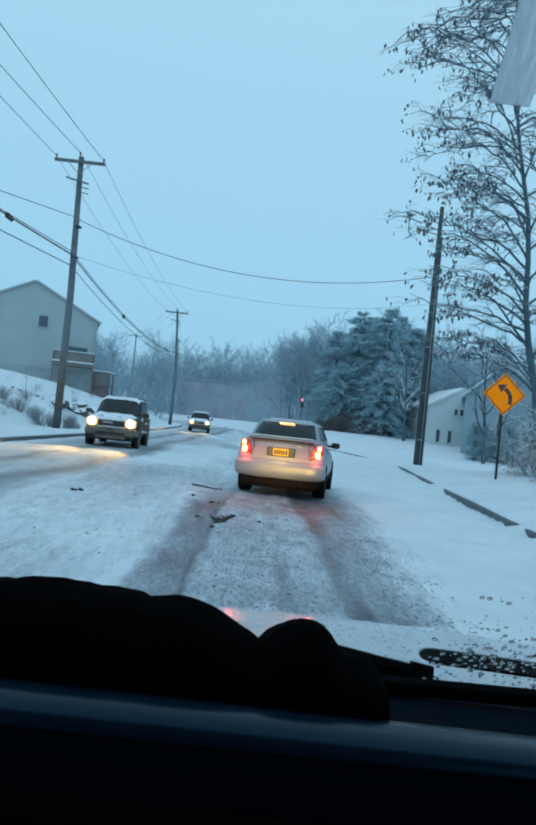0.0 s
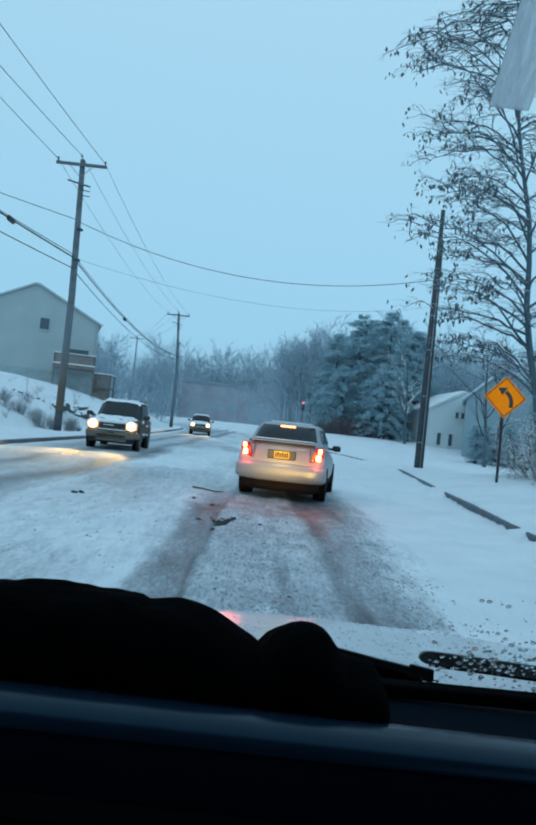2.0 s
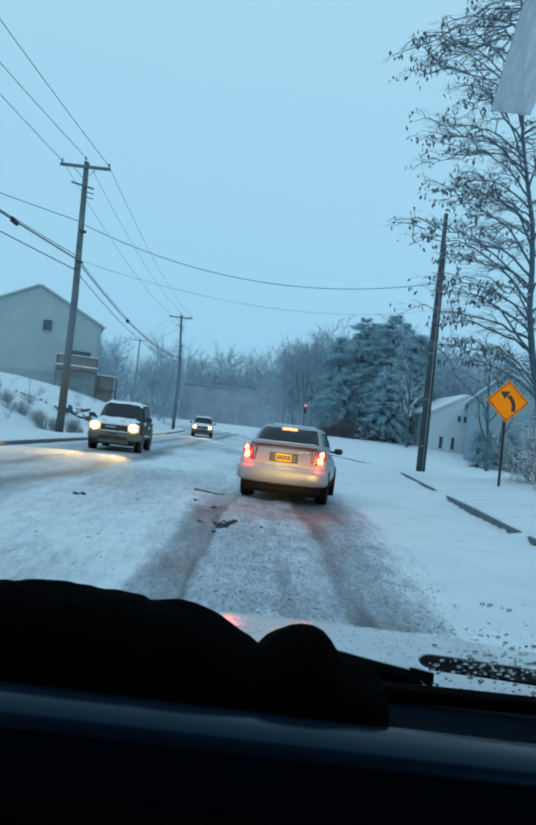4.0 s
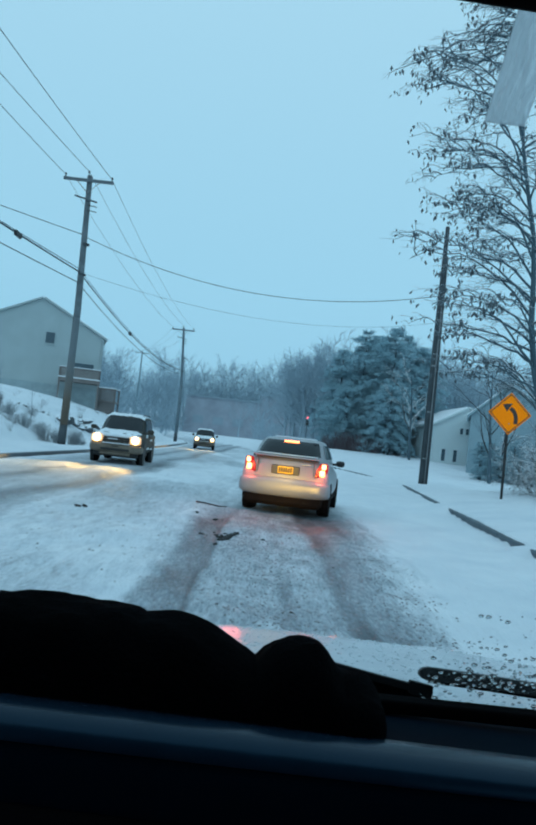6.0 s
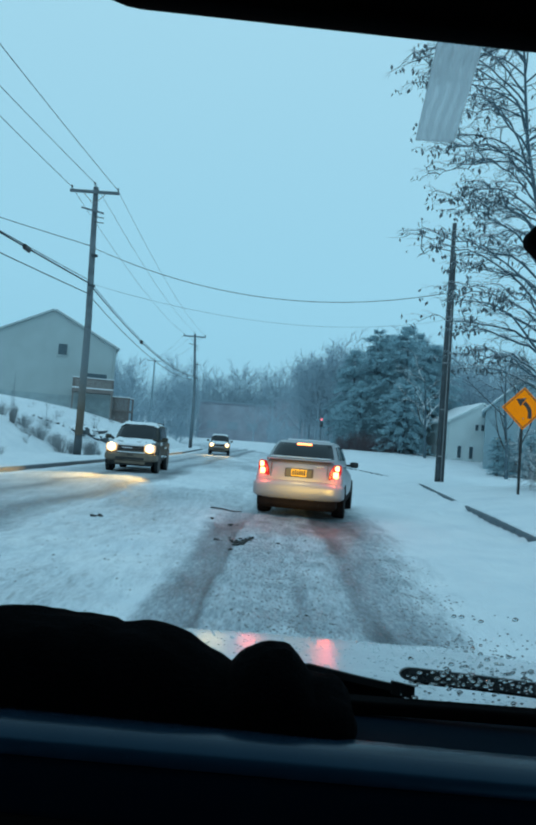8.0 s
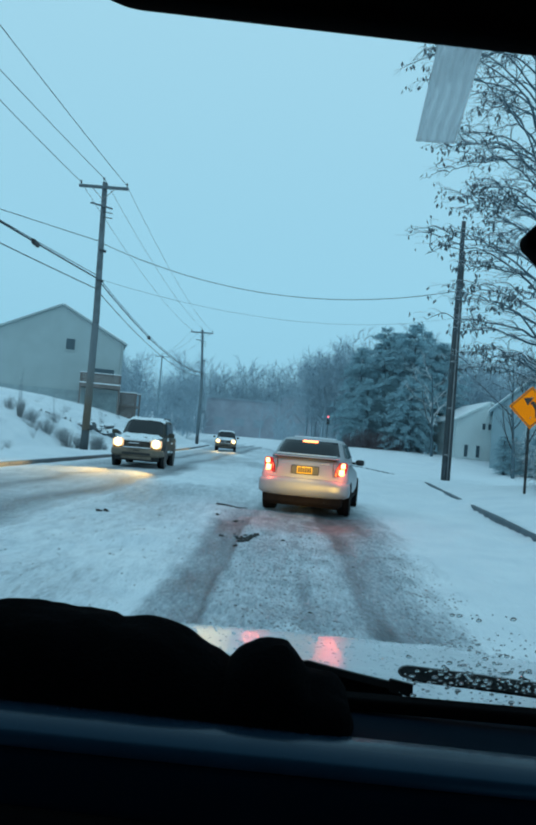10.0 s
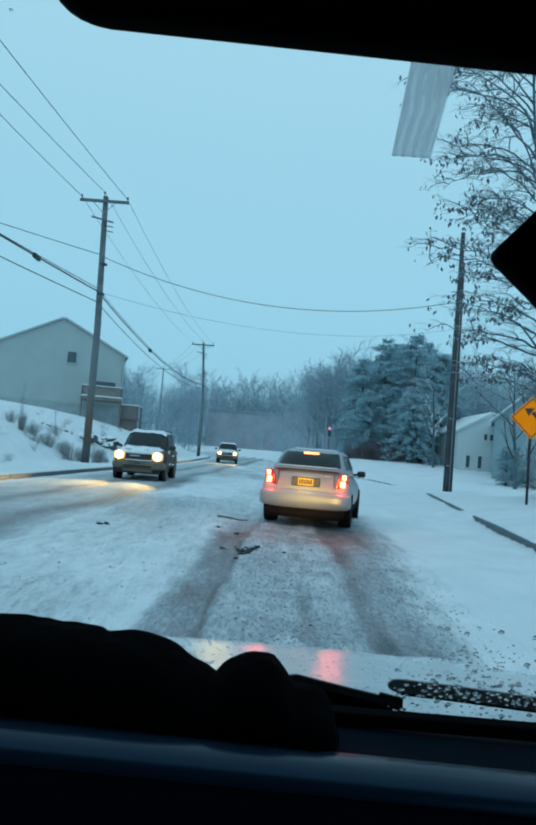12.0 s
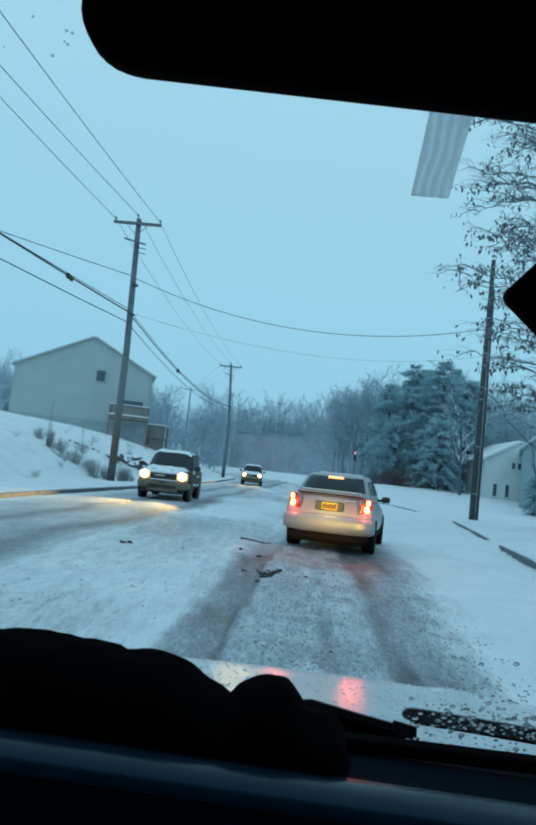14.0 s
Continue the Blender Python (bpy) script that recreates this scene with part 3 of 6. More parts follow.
CABLE_1, CABLE_2 = Vector((-9.42, P1[1] - 0.2, 8.52)), Vector((-9.0, P2[1] - 0.2, 8.1))
for dz, r, back in ((0.0, 0.035, -14.6), (0.14, 0.018, -15.5), (-0.52, 0.022, -17.3)):
    up = Vector((0, 0, dz))
    wire(CABLE_1 + up, (back, P0[1], 8.6 + dz), 0.3, r, "telephone_cable", "thick black telephone cable bundle strung on poles")
    wire(CABLE_1 + up, CABLE_2 + up * 0.8, 0.9, r * 0.9, "telephone_cable", "thick black telephone cable bundle strung on poles")
# splice boxes on the cable
for far_end, sag, f in ((Vector((-14.6, P0[1], 8.6)), 0.3, 0.148), (CABLE_2, 0.9, 0.315)):
    p = CABLE_1.lerp(far_end, f)
    p.z -= sag * 4 * f * (1 - f)
    tagged(part("cable_splice_box", box(-0.07, 0.07, -0.34, 0.34, -0.13, 0.09, 0.05), UNDER, None, m=Matrix.Translation(p)), "black splice enclosure clamped on the cable", "splice box")
# the pole beside the other kerb, with its conduit
PR = (7.98, 34.4, 12.3)
rp = empty("service_pole", pose(PR[0], PR[1], gz(PR[0], PR[1])), "dark creosoted pole with metal conduit strapped alongside", "utility pole", "utility poles along the road")
part("shaft", bm_of(*tube([(0, 0, -0.4), (0, 0, 6), (0.04, 0, PR[2])], [0.135, 0.12, 0.10], 14)), POLE_DARK, rp, smooth=True)
part("second_shaft", bm_of(*tube([(0.25, 0.1, -0.4), (0.22, 0.08, 5.5), (0.15, 0.05, 10.9)], [0.075, 0.075, 0.07], 12)), POLE_DARK, rp, smooth=True)
part("conduit", bm_of(*tube([(0.13, -0.11, -0.2), (0.12, -0.10, 4.5), (0.11, -0.10, 8.6)], 0.03, 8)), GALV, rp, "snow-streaked grey metal conduit", smooth=True)
for z in (1.2, 3.4, 5.6, 7.8):
    part("strap", bm_of(*tube([(0.03, 0, z - 0.03), (0.03, 0, z + 0.03)], 0.15, 12)), GALV, rp)
wire((P1[0], P1[1], 10.35), (PR[0], PR[1], 9.12), 1.38, 0.016, label="black cable sagging across the road between two poles", n=40)
wire((P1[0], P1[1], 8.55), (12.87, 50, 11.08), 1.4, 0.007, label="thin far cable crossing over the road", n=30)


# ---- road sign ----
def curve_sign():
    x, y, zc = 7.48, 21.8, 2.975
    z0 = gz(x, y)
    th = empty("curve_warning_sign", pose(x, y, z0, 0, 0, -4), "orange-yellow diamond sign with black left-curve arrow on a post", "road sign")
    h = zc - z0
    V = [(-0.04, 0.03, -0.3), (-0.015, 0.0, -0.3), (0.015, 0.0, -0.3), (0.04, 0.03, -0.3), (0.04, 0.04, -0.3), (-0.04, 0.04, -0.3)]
    n = len(V)
    V += [(a - 0.02, b, h + 0.5) for a, b, c in V]
    part("post", bm_of(V, [(k, (k + 1) % n, n + (k + 1) % n, n + k) for k in range(n)] + [tuple(range(n))[::-1], tuple(range(n, 2 * n))]), UNDER, th, "dark steel channel post")
    s = 0.905 / 2
    turn = pose(0, -0.02, h, 0, 45, 0)
    part("panel", box(-s, s, -0.006, 0.002, -s, s, 0.06, seg=4), SIGN_YELLOW, th, m=turn)
    b = bmesh.new()
    for q in range(4):
        bb = box(-s + 0.03, s - 0.03, -0.0105, -0.007, s - 0.055, s - 0.03, 0)
        bmesh.ops.rotate(bb, verts=bb.verts, cent=(0, 0, 0), matrix=Matrix.Rotation(q * math.pi / 2, 3, "Y"))
        me = bpy.data.meshes.new("tmp")
        bb.to_mesh(me)
        bb.free()
        b.from_mesh(me)
        bpy.data.meshes.remove(me)
    part("border", b, SIGN_BLACK, th, m=turn)
    # arrow: a stem that rises and bends to the left, then its head
    V, F = [], []
    mid = [(0.185, -0.295), (0.19, -0.17), (0.175, -0.06), (0.13, 0.04), (0.07, 0.115), (0.0, 0.165)]
    for i, (a, c) in enumerate(mid):
        p, q = mid[max(i - 1, 0)], mid[min(i + 1, len(mid) - 1)]
        dx, dz = q[0] - p[0], q[1] - p[1]
        L = math.hypot(dx, dz)
        nx, nz = -dz / L * 0.058, dx / L * 0.058
        for yy in (-0.0115, -0.0075):
            V += [(a + nx, yy, c + nz), (a - nx, yy, c - nz)]
    for i in range(len(mid) - 1):
        o = i * 4
        F += [(o, o + 1, o + 5, o + 4), (o + 1, o + 3, o + 7, o + 5), (o + 2, o + 6, o + 7, o + 3), (o, o + 4, o + 6, o + 2)]
    o = len(V)
    head = [(-0.235, 0.27), (0.065, 0.31), (-0.10, 0.055)]
    V += [(a, -0.0115, c) for a, c in head] + [(a, -0.0075, c) for a, c in head]
    F += [(o, o + 2, o + 1), (o + 3, o + 4, o + 5), (o, o + 1, o + 4, o + 3), (o + 1, o + 2, o + 5, o + 4), (o + 2, o, o + 3, o + 5)]
    raw("arrow", V, F, SIGN_BLACK, th, m=pose(0, -0.02, h))
    for z in (h - 0.3, h + 0.3):
        part("bolt", bm_of(*tube([(0, -0.035, z), (0, -0.02, z)], 0.018, 8)), GALV, th)


curve_sign()


# ---- cars ----
def wheel(parent, x, y, r, side, w=0.2):
    m = pose(x, y, r, 0, 90 * side, 0)
    prof = [(0.0, 0.62), (0.0, 0.93), (0.03, 0.985), (0.08, 1.0), (w - 0.08, 1.0), (w - 0.03, 0.985), (w, 0.93), (w, 0.62)]
    n, V, F = 24, [], []
    for z, q in prof:
        V += [(q * r * math.cos(2 * math.pi * k / n), q * r * math.sin(2 * math.pi * k / n), z - w / 2) for k in range(n)]
    for i in range(len(prof)):
        a, b = i * n, ((i + 1) % len(prof)) * n
        F += [(a + k, a + (k + 1) % n, b + (k + 1) % n, b + k) for k in range(n)]
    wh = raw("wheel", V, F, RUBBER, parent, smooth=True, m=m)
    V, F = [], []
    for k in range(10):
        t = 2 * math.pi * k / 10
        V += [(0.62 * r * math.cos(t + d), 0.62 * r * math.sin(t + d), w / 2 - 0.03) for d in (-0.22, 0.22)]
        V += [(0.15 * r * math.cos(t + d), 0.15 * r * math.sin(t + d), w / 2 - 0.01) for d in (-0.5, 0.5)]
        F.append((4 * k, 4 * k + 1, 4 * k + 3, 4 * k + 2))
    V.append((0, 0, w / 2))
    o = len(V)
    V += [(0.64 * r * math.cos(2 * math.pi * k / 20), 0.64 * r * math.sin(2 * math.pi * k / 20), w / 2 - 0.07) for k in range(20)]
    F.append(tuple(range(o, o + 20)))
    raw("rim", V, F, RIM, wh)


def lens(parent, name, x0, x1, y, z0, z1, mat, depth=0.05, bevel=0.03, label="", m=None):
    return part(name, box(x0, x1, y - depth / 2, y + depth / 2, z0, z1, bevel, seg=3), mat, parent, label, True, m)


LEAD = pose(0.60, 14.05, 0.0, 0, 0, -9.5)


def lead_car():
    th = empty("hatchback_car", LEAD, "silver-white hatchback with brake lights lit, stopped in slush", "car", "cars on the road")
    W = 0.855
    body = [(0.0, 0.66, 0.52, 0.70), (0.012, 0.76, 0.48, 0.80), (0.035, 0.81, 0.46, 0.92), (0.07, 0.835, 0.45, 1.02), (0.12, 0.845, 0.44, 1.085), (0.20, 0.85, 0.40, 1.115), (0.34, W, 0.34, 1.125), (0.9, W, 0.27, 1.11), (1.8, W, 0.22, 1.07),
            (2.8, W, 0.28, 1.02), (3.5, 0.84, 0.28, 0.95), (4.0, 0.79, 0.30, 0.82), (4.18, 0.70, 0.36, 0.68)]
    raw("body", *loft_y(body, 52, 4.6, 0.13), PAINT, th, smooth=True)
    cab = [(1.00, 0.17, 3.2, 0.765), (1.10, 0.21, 3.05, 0.745), (1.18, 0.29, 2.9, 0.715), (1.28, 0.42, 2.7, 0.68), (1.37, 0.56, 2.5, 0.645), (1.43, 0.68, 2.35, 0.61), (1.465, 0.82, 2.2, 0.56), (1.485, 1.0, 2.0, 0.47), (1.495, 1.25, 1.85, 0.32)]
    raw("roof", *loft_z(cab, 64, 4.4), PAINT, th, smooth=True)
    raw("rear_window", *end_panel(cab, 1.150, 1.425, 0.86, True, 0.010, 4.4, 26, 10), CAR_GLASS, th, "dark tinted rear window", True)
    for s in (-1, 1):
        raw("side_window", *side_panel_of(cab, 1.13, 1.40, 0.16, 0.40, s, 0.010, 4.4), CAR_GLASS, th)
        raw("side_window", *side_panel_of(cab, 1.13, 1.40, 0.43, 0.80, s, 0.010, 4.4), CAR_GLASS, th)
        V, F = loft_y([(0.0, 0.02, 0.97, 1.0), (0.02, 0.08, 0.925, 1.045), (0.07, 0.095, 0.92, 1.05), (0.13, 0.06, 0.94, 1.04)], 16, 3.5)
        mir = raw("door_mirror", V, F, UNDER, th, "black door mirror", True, pose(s * 0.93, 2.2, 0.05))
        part("stalk", box(-0.09, 0.09, 0.04, 0.08, 0.94, 0.99, 0.01), UNDER, mir, m=pose(-s * 0.12, 0, 0))
        wheel(th, s * (W - 0.135), 0.78, 0.29, s, 0.185)
        wheel(th, s * (W - 0.115), 3.26, 0.29, s, 0.185)
        for yy in (0.78, 3.26):
            V, F = tube([(s * (W - 0.10), yy, 0.33), (s * (W + 0.008), yy, 0.33)], 0.335, 24)
            raw("wheel_arch", V, F, SLUSHY, th)
        tl = tail_light(th, s)
        part("mud_streak", box(s * (W - 0.02) - 0.012, s * (W - 0.02) + 0.022, 1.2, 2.85, 0.30, 0.40, 0.01), SLUSHY, th, "slush-caked sill")
    lens(th, "high_brake_lamp", -0.15, 0.15, 0.615, 1.385, 1.432, HIGH_LAMP, 0.05, 0.012, "lit amber-red high brake lamp", pose(0, 0, 0))
    V, F = loft_y([(0.03, 0.55, 1.098, 1.112), (0.045, 0.63, 1.092, 1.118), (0.12, 0.66, 1.100, 1.140), (0.20, 0.665, 1.10, 1.150), (0.27, 0.64, 1.10, 1.14)], 28, 5.0)
    lip = raw("spoiler_lip", V, F, PAINT, th, "silver spoiler lip below the rear window", True)
    part("shadow_gap", box(-0.60, 0.60, 0.035, 0.10, 1.078, 1.093, 0.004), UNDER, lip)
    part("lip_snow", box(-0.58, 0.58, 0.10, 0.24, 1.143, 1.162, 0.01), SNOW, lip, "thin snow along the lip")
    part("tailgate_seam", box(-0.70, 0.70, 0.012, 0.06, 0.728, 0.738, 0.003), UNDER, th)
    for s in (-1, 1):
        part("tailgate_edge", box(s * 0.545 - 0.004, s * 0.545 + 0.004, 0.008, 0.05, 0.735, 1.05, 0.002), UNDER, th, m=Matrix.Translation((0, 0, 0)))
    part("badge", box(0.30, 0.47, -0.002, 0.02, 0.985, 1.003, 0.004), CHROME, th, "small chrome letters as a bar")
    part("plate_recess", box(-0.275, 0.275, -0.006, 0.10, 0.770, 0.945, 0.02), PLATE_TRIM, th, "dark recess round the plate")
    pl = part("number_plate", box(-0.148, 0.148, -0.016, 0.0, 0.788, 0.922, 0.01), PLATE_LIT, th, "yellow number plate with unreadable dark marks")
    for i in range(6):
        x = -0.110 + i * 0.044
        part("mark", box(x - 0.017, x + 0.017, -0.021, -0.017, 0.812, 0.900 + 0.012 * (i % 2), 0.002), SIGN_BLACK, pl)
    bump = [(-0.10, 0.54, 0.46, 0.60), (-0.088, 0.70, 0.42, 0.645), (-0.06, 0.80, 0.375, 0.685), (-0.01, 0.86, 0.35, 0.705), (0.07, 0.885, 0.335, 0.71), (0.2, 0.885, 0.33, 0.70), (0.42, 0.868, 0.33, 0.67)]
    raw("bumper", *loft_y(bump, 44, 4.8), PAINT, th, "silver-white bumper stained with salt", True)
    part("underbody", box(-0.70, 0.70, 0.10, 4.0, 0.15, 0.50, 0.05), SLUSHY, th, "dark underbody caked in slush")
    part("exhaust", bm_of(*tube([(0.42, 0.0, 0.27), (0.42, 0.4, 0.27)], 0.028, 10)), UNDER, th)
    part("bumper_insert", box(-0.76, 0.76, 0.0, 0.16, 0.20, 0.44, 0.04), SLUSHY, th)
    part("roof_snow", box(-0.40, 0.40, 1.0, 2.0, 1.480, 1.512, 0.016), SNOW, th, "thin snow on the roof")
    return th


def tail_light(th, s):
    """A tall lamp cluster, pointed at its upper inner corner, with two lit cells."""
    outline = [(0.565, 0.775), (0.60, 0.765), (0.745, 0.80), (0.80, 0.86), (0.815, 0.95), (0.805, 1.03), (0.775, 1.06), (0.66, 1.055), (0.585, 0.90)]
    back = lambda x: 0.55 * max(0.0, x - 0.60) ** 1.25
    V, n = [], len(outline)
    for push, q in ((0.10, 1.0), (0.012, 1.0), (-0.018, 0.86)):
        for x, z in outline:
            cx, cz = 0.70 + (x - 0.70) * q, 0.915 + (z - 0.915) * q
            V.append((s * cx, back(cx) + push, cz))
    F = [(j * n + k, j * n + (k + 1) % n, (j + 1) * n + (k + 1) % n, (j + 1) * n + k) for j in range(2) for k in range(n)] + [tuple(range(2 * n, 3 * n)), tuple(range(n))[::-1]]
    if s > 0:
        F = [f[::-1] for f in F]
    tl = raw("tail_light", V, F, TAIL_RED, th, "lit red tail light cluster")
    for name, x, z, w, h, mat, label in (("brake_cell", 0.715, 0.990, 0.056, 0.050, TAIL_HOT, "glowing upper lamp cell"), ("tail_cell", 0.690, 0.862, 0.068, 0.060, TAIL_CORE, "glowing lower lamp cell")):
        part(name, box(s * x - w, s * x + w, -0.014, 0.03, z - h, z + h, 0.03, seg=4), mat, tl, label, True, Matrix.Translation((0, back(x) - 0.012, 0)))
    return tl


lead_car()
lamp = new("plate_lamp", bpy.data.lights.new("plate_lamp", "AREA"))
lamp.data.energy, lamp.data.size, lamp.data.color = 1.2, 0.25, (1.0, 0.62, 0.14)
lamp.matrix_world = look(LEAD @ Vector((0, -0.20, 0.975)), LEAD @ Vector((0, -0.12, 0.6)))

# brake lamps shining on the snow, and the dipped beams of the car that follows
for s in (-1, 1):
    # added point behind each lens; its red wash on the body imitates bloom
    bl = new("brake_lamp", bpy.data.lights.new("brake_lamp", "POINT"))
    bl.data.energy, bl.data.shadow_soft_size, bl.data.color = 7.0, 0.055, (1.0, 0.10, 0.045)
    bl.location = LEAD @ Vector((s * 0.72, -0.13, 0.90))
    bs = new("brake_glow", bpy.data.lights.new("brake_glow", "SPOT"))
    bs.data.energy, bs.data.spot_size, bs.data.spot_blend, bs.data.shadow_soft_size, bs.data.color = 20, radians(100), 1.0, 0.055, (1.0, 0.12, 0.045)
    bs.matrix_world = look(LEAD @ Vector((s * 0.72, -0.15, 0.88)), (0.45 + s * 0.7, 9.6, 0.12))
    hb = new("headlamp_spot", bpy.data.lights.new("headlamp_spot", "SPOT"))
    hb.data.energy, hb.data.spot_size, hb.data.spot_blend, hb.data.shadow_soft_size, hb.data.color = 3000, radians(8.0), 1.0, 0.08, (1.0, 0.62, 0.10)
    hb.matrix_world = look((0.05 + s * 0.62, 2.25, 0.62), LEAD @ Vector((s * 0.22, -0.1, 0.53)))

# extra narrow spot at the headlamp, added to brighten the sign beside the road
kick = new("headlamp_spot", bpy.data.lights.new("headlamp_spot", "SPOT"))
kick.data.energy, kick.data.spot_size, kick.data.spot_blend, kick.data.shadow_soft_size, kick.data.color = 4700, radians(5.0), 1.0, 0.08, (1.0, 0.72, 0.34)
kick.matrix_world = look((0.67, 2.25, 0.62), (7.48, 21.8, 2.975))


def snow_sheet(x0, x1, y0, y1, level, nx=34, ny=40):
    """A lumpy sheet of snow that sinks below its support where it has melted through."""
    X, Y = np.linspace(x0, x1, nx), np.linspace(y0, y1, ny)
    V = [(float(x), float(y), float(level(x, y))) for y in Y for x in X]
    return V, [(j * nx + i, j * nx + i + 1, (j + 1) * nx + i + 1, (j + 1) * nx + i) for j in range(ny - 1) for i in range(nx - 1)]


def suv():
    th = empty("suv_car", pose(-4.8, 25.4, 0.0, 0, 0, 2), "dirty dark SUV with lit headlights and snow on hood and roof", "car", "cars on the road")
    W = 0.91
    body = [(0.0, 0.72, 0.50, 0.84), (0.03, 0.80, 0.44, 0.96), (0.10, 0.86, 0.42, 1.03), (0.25, W - 0.02, 0.40, 1.07), (0.8, W, 0.38, 1.10), (1.4, W, 0.36, 1.14), (3.0, W, 0.36, 1.14), (4.3, W, 0.38, 1.14), (4.55, 0.85, 0.42, 1.1), (4.62, 0.76, 0.5, 1.0)]
    raw("body", *loft_y(body, 40, 6.0), SUV_PAINT, th, smooth=True)
    cab = [(1.08, 0.98, 4.58, 0.83), (1.2, 1.12, 4.55, 0.81), (1.45, 1.42, 4.5, 0.76), (1.66, 1.70, 4.42, 0.70), (1.73, 1.86, 4.3, 0.64), (1.76, 2.05, 4.1, 0.54)]
    raw("cabin", *loft_z(cab, 48, 6.0), SUV_PAINT, th, smooth=True)
    raw("windscreen", *end_panel(cab, 1.20, 1.66, 0.88, True, 0.012, 6.0), CAR_GLASS, th, "dark windscreen")
    for s in (-1, 1):
        for f0, f1 in ((0.13, 0.36), (0.39, 0.62), (0.65, 0.90)):
            raw("side_window", *side_panel_of(cab, 1.20, 1.62, f0, f1, s, 0.012), CAR_GLASS, th)
        mir = part("door_mirror", box(-0.11, 0.11, -0.05, 0.06, -0.07, 0.08, 0.04), SUV_PAINT, th, smooth=True, m=pose(s * 1.03, 1.25, 1.2))
        wheel(th, s * (W - 0.12), 0.86, 0.36, s, 0.23)
        wheel(th, s * (W - 0.12), 3.7, 0.36, s, 0.23)
        for yy in (0.86, 3.7):
            V, F = tube([(s * (W - 0.10), yy, 0.42), (s * (W + 0.012), yy, 0.42)], 0.44, 24)
            raw("wheel_arch", V, F, UNDER, th)
        hl = part("headlight", box(s * 0.66 - 0.20, s * 0.66 + 0.20, -0.05, 0.12, 0.71, 1.00, 0.115, seg=5), HEAD_RING, th, "lit warm wide headlight", True)
        raw("bulb", *tube([(s * 0.66, -0.02, 0.86), (s * 0.66, -0.062, 0.86), (s * 0.66, -0.085, 0.86)], [0.145, 0.14, 0.08], 24), HEAD_LAMP, hl, "", True)
        lens(th, "turn_signal", s * 0.82 - 0.03, s * 0.82 + 0.03, 0.1, 0.62, 0.68, AMBER, 0.06, 0.015, "amber side light")
        part("roof_rail", bm_of(*tube([(s * 0.62, 2.1, 1.77), (s * 0.62, 2.25, 1.81), (s * 0.62, 4.0, 1.81), (s * 0.62, 4.15, 1.77)], 0.018, 8)), UNDER, th)
    part("grille", box(-0.44, 0.44, -0.02, 0.06, 0.72, 0.97, 0.03), UNDER, th, "black grille packed with snow")
    for i in range(3):
        part("grille_bar", box(-0.42, 0.42, -0.040, -0.015, 0.755 + i * 0.075, 0.785 + i * 0.075, 0.012), PAINT_SALT_GLOW, th)
    part("grille_snow", box(-0.42, 0.42, -0.055, -0.012, 0.93, 1.0, 0.03), SNOW, th, "snow packed along the grille's top")
    for i in range(11):
        x = -0.40 + i * 0.08
        part("grille_tooth", box(x - 0.012, x + 0.012, -0.048, -0.012, 0.735, 0.93, 0.006), UNDER, th)
    part("grille_snow", box(-0.30, 0.06, -0.056, -0.012, 0.84, 0.872, 0.014), SNOW, th, "snow caught on the grille")
    part("grille_snow", box(-0.46, 0.50, -0.10, -0.02, 0.69, 0.725, 0.016), SNOW, th, "snow lying on the bumper's edge")
    part("skid_plate", box(-0.52, 0.52, -0.06, 0.1, 0.30, 0.40, 0.03), PAINT_SALT_GLOW, th, "salt-crusted lower skid plate")
    for s in (-1, 1):
        part("wiper", bm_of(*tube([(s * 0.3 - 0.3, 1.20, 1.235), (s * 0.3 + 0.2, 1.16, 1.215)], 0.012, 6)), UNDER, th)
        part("door_seam", box(s * (W - 0.004) - 0.004, s * (W - 0.004) + 0.004, 2.28, 2.30, 0.52, 1.1, 0), UNDER, th)
        part("door_handle", box(s * W - 0.02, s * W + 0.025, 2.05, 2.22, 0.98, 1.01, 0.008), UNDER, th)
    part("windscreen_snow", box(-0.60, 0.60, 1.02, 1.17, 1.135, 1.185, 0.02), SNOW, th, "snow drifted at the foot of the windscreen")
    raw("bumper", *loft_y([(-0.09, 0.62, 0.46, 0.62), (-0.07, 0.80, 0.41, 0.67), (0.0, 0.88, 0.39, 0.70), (0.2, 0.92, 0.38, 0.70), (0.42, 0.925, 0.38, 0.68)], 36, 5), PAINT_SALT_GLOW, th, "salt-crusted bumper", True)
    part("air_intake", box(-0.5, 0.5, -0.098, -0.05, 0.45, 0.54, 0.02), UNDER, th)
    pl = part("number_plate", box(-0.155, 0.155, -0.105, -0.092, 0.56, 0.66, 0.005), PAINT_SALT_GLOW, th)
    part("mark", box(-0.11, 0.11, -0.109, -0.1055, 0.59, 0.63, 0.002), SIGN_BLACK, pl)
    rim = lambda y: float(np.interp(y, [-0.02, 0.03, 0.10, 0.25, 0.8, 1.1], [0.84, 0.955, 1.03, 1.07, 1.10, 1.118]))
    lumps = lambda x, y, k: noise.noise(Vector((x * 2.6, y * 2.2, k))) + 0.5 * noise.noise(Vector((x * 7, y * 6, k + 4)))
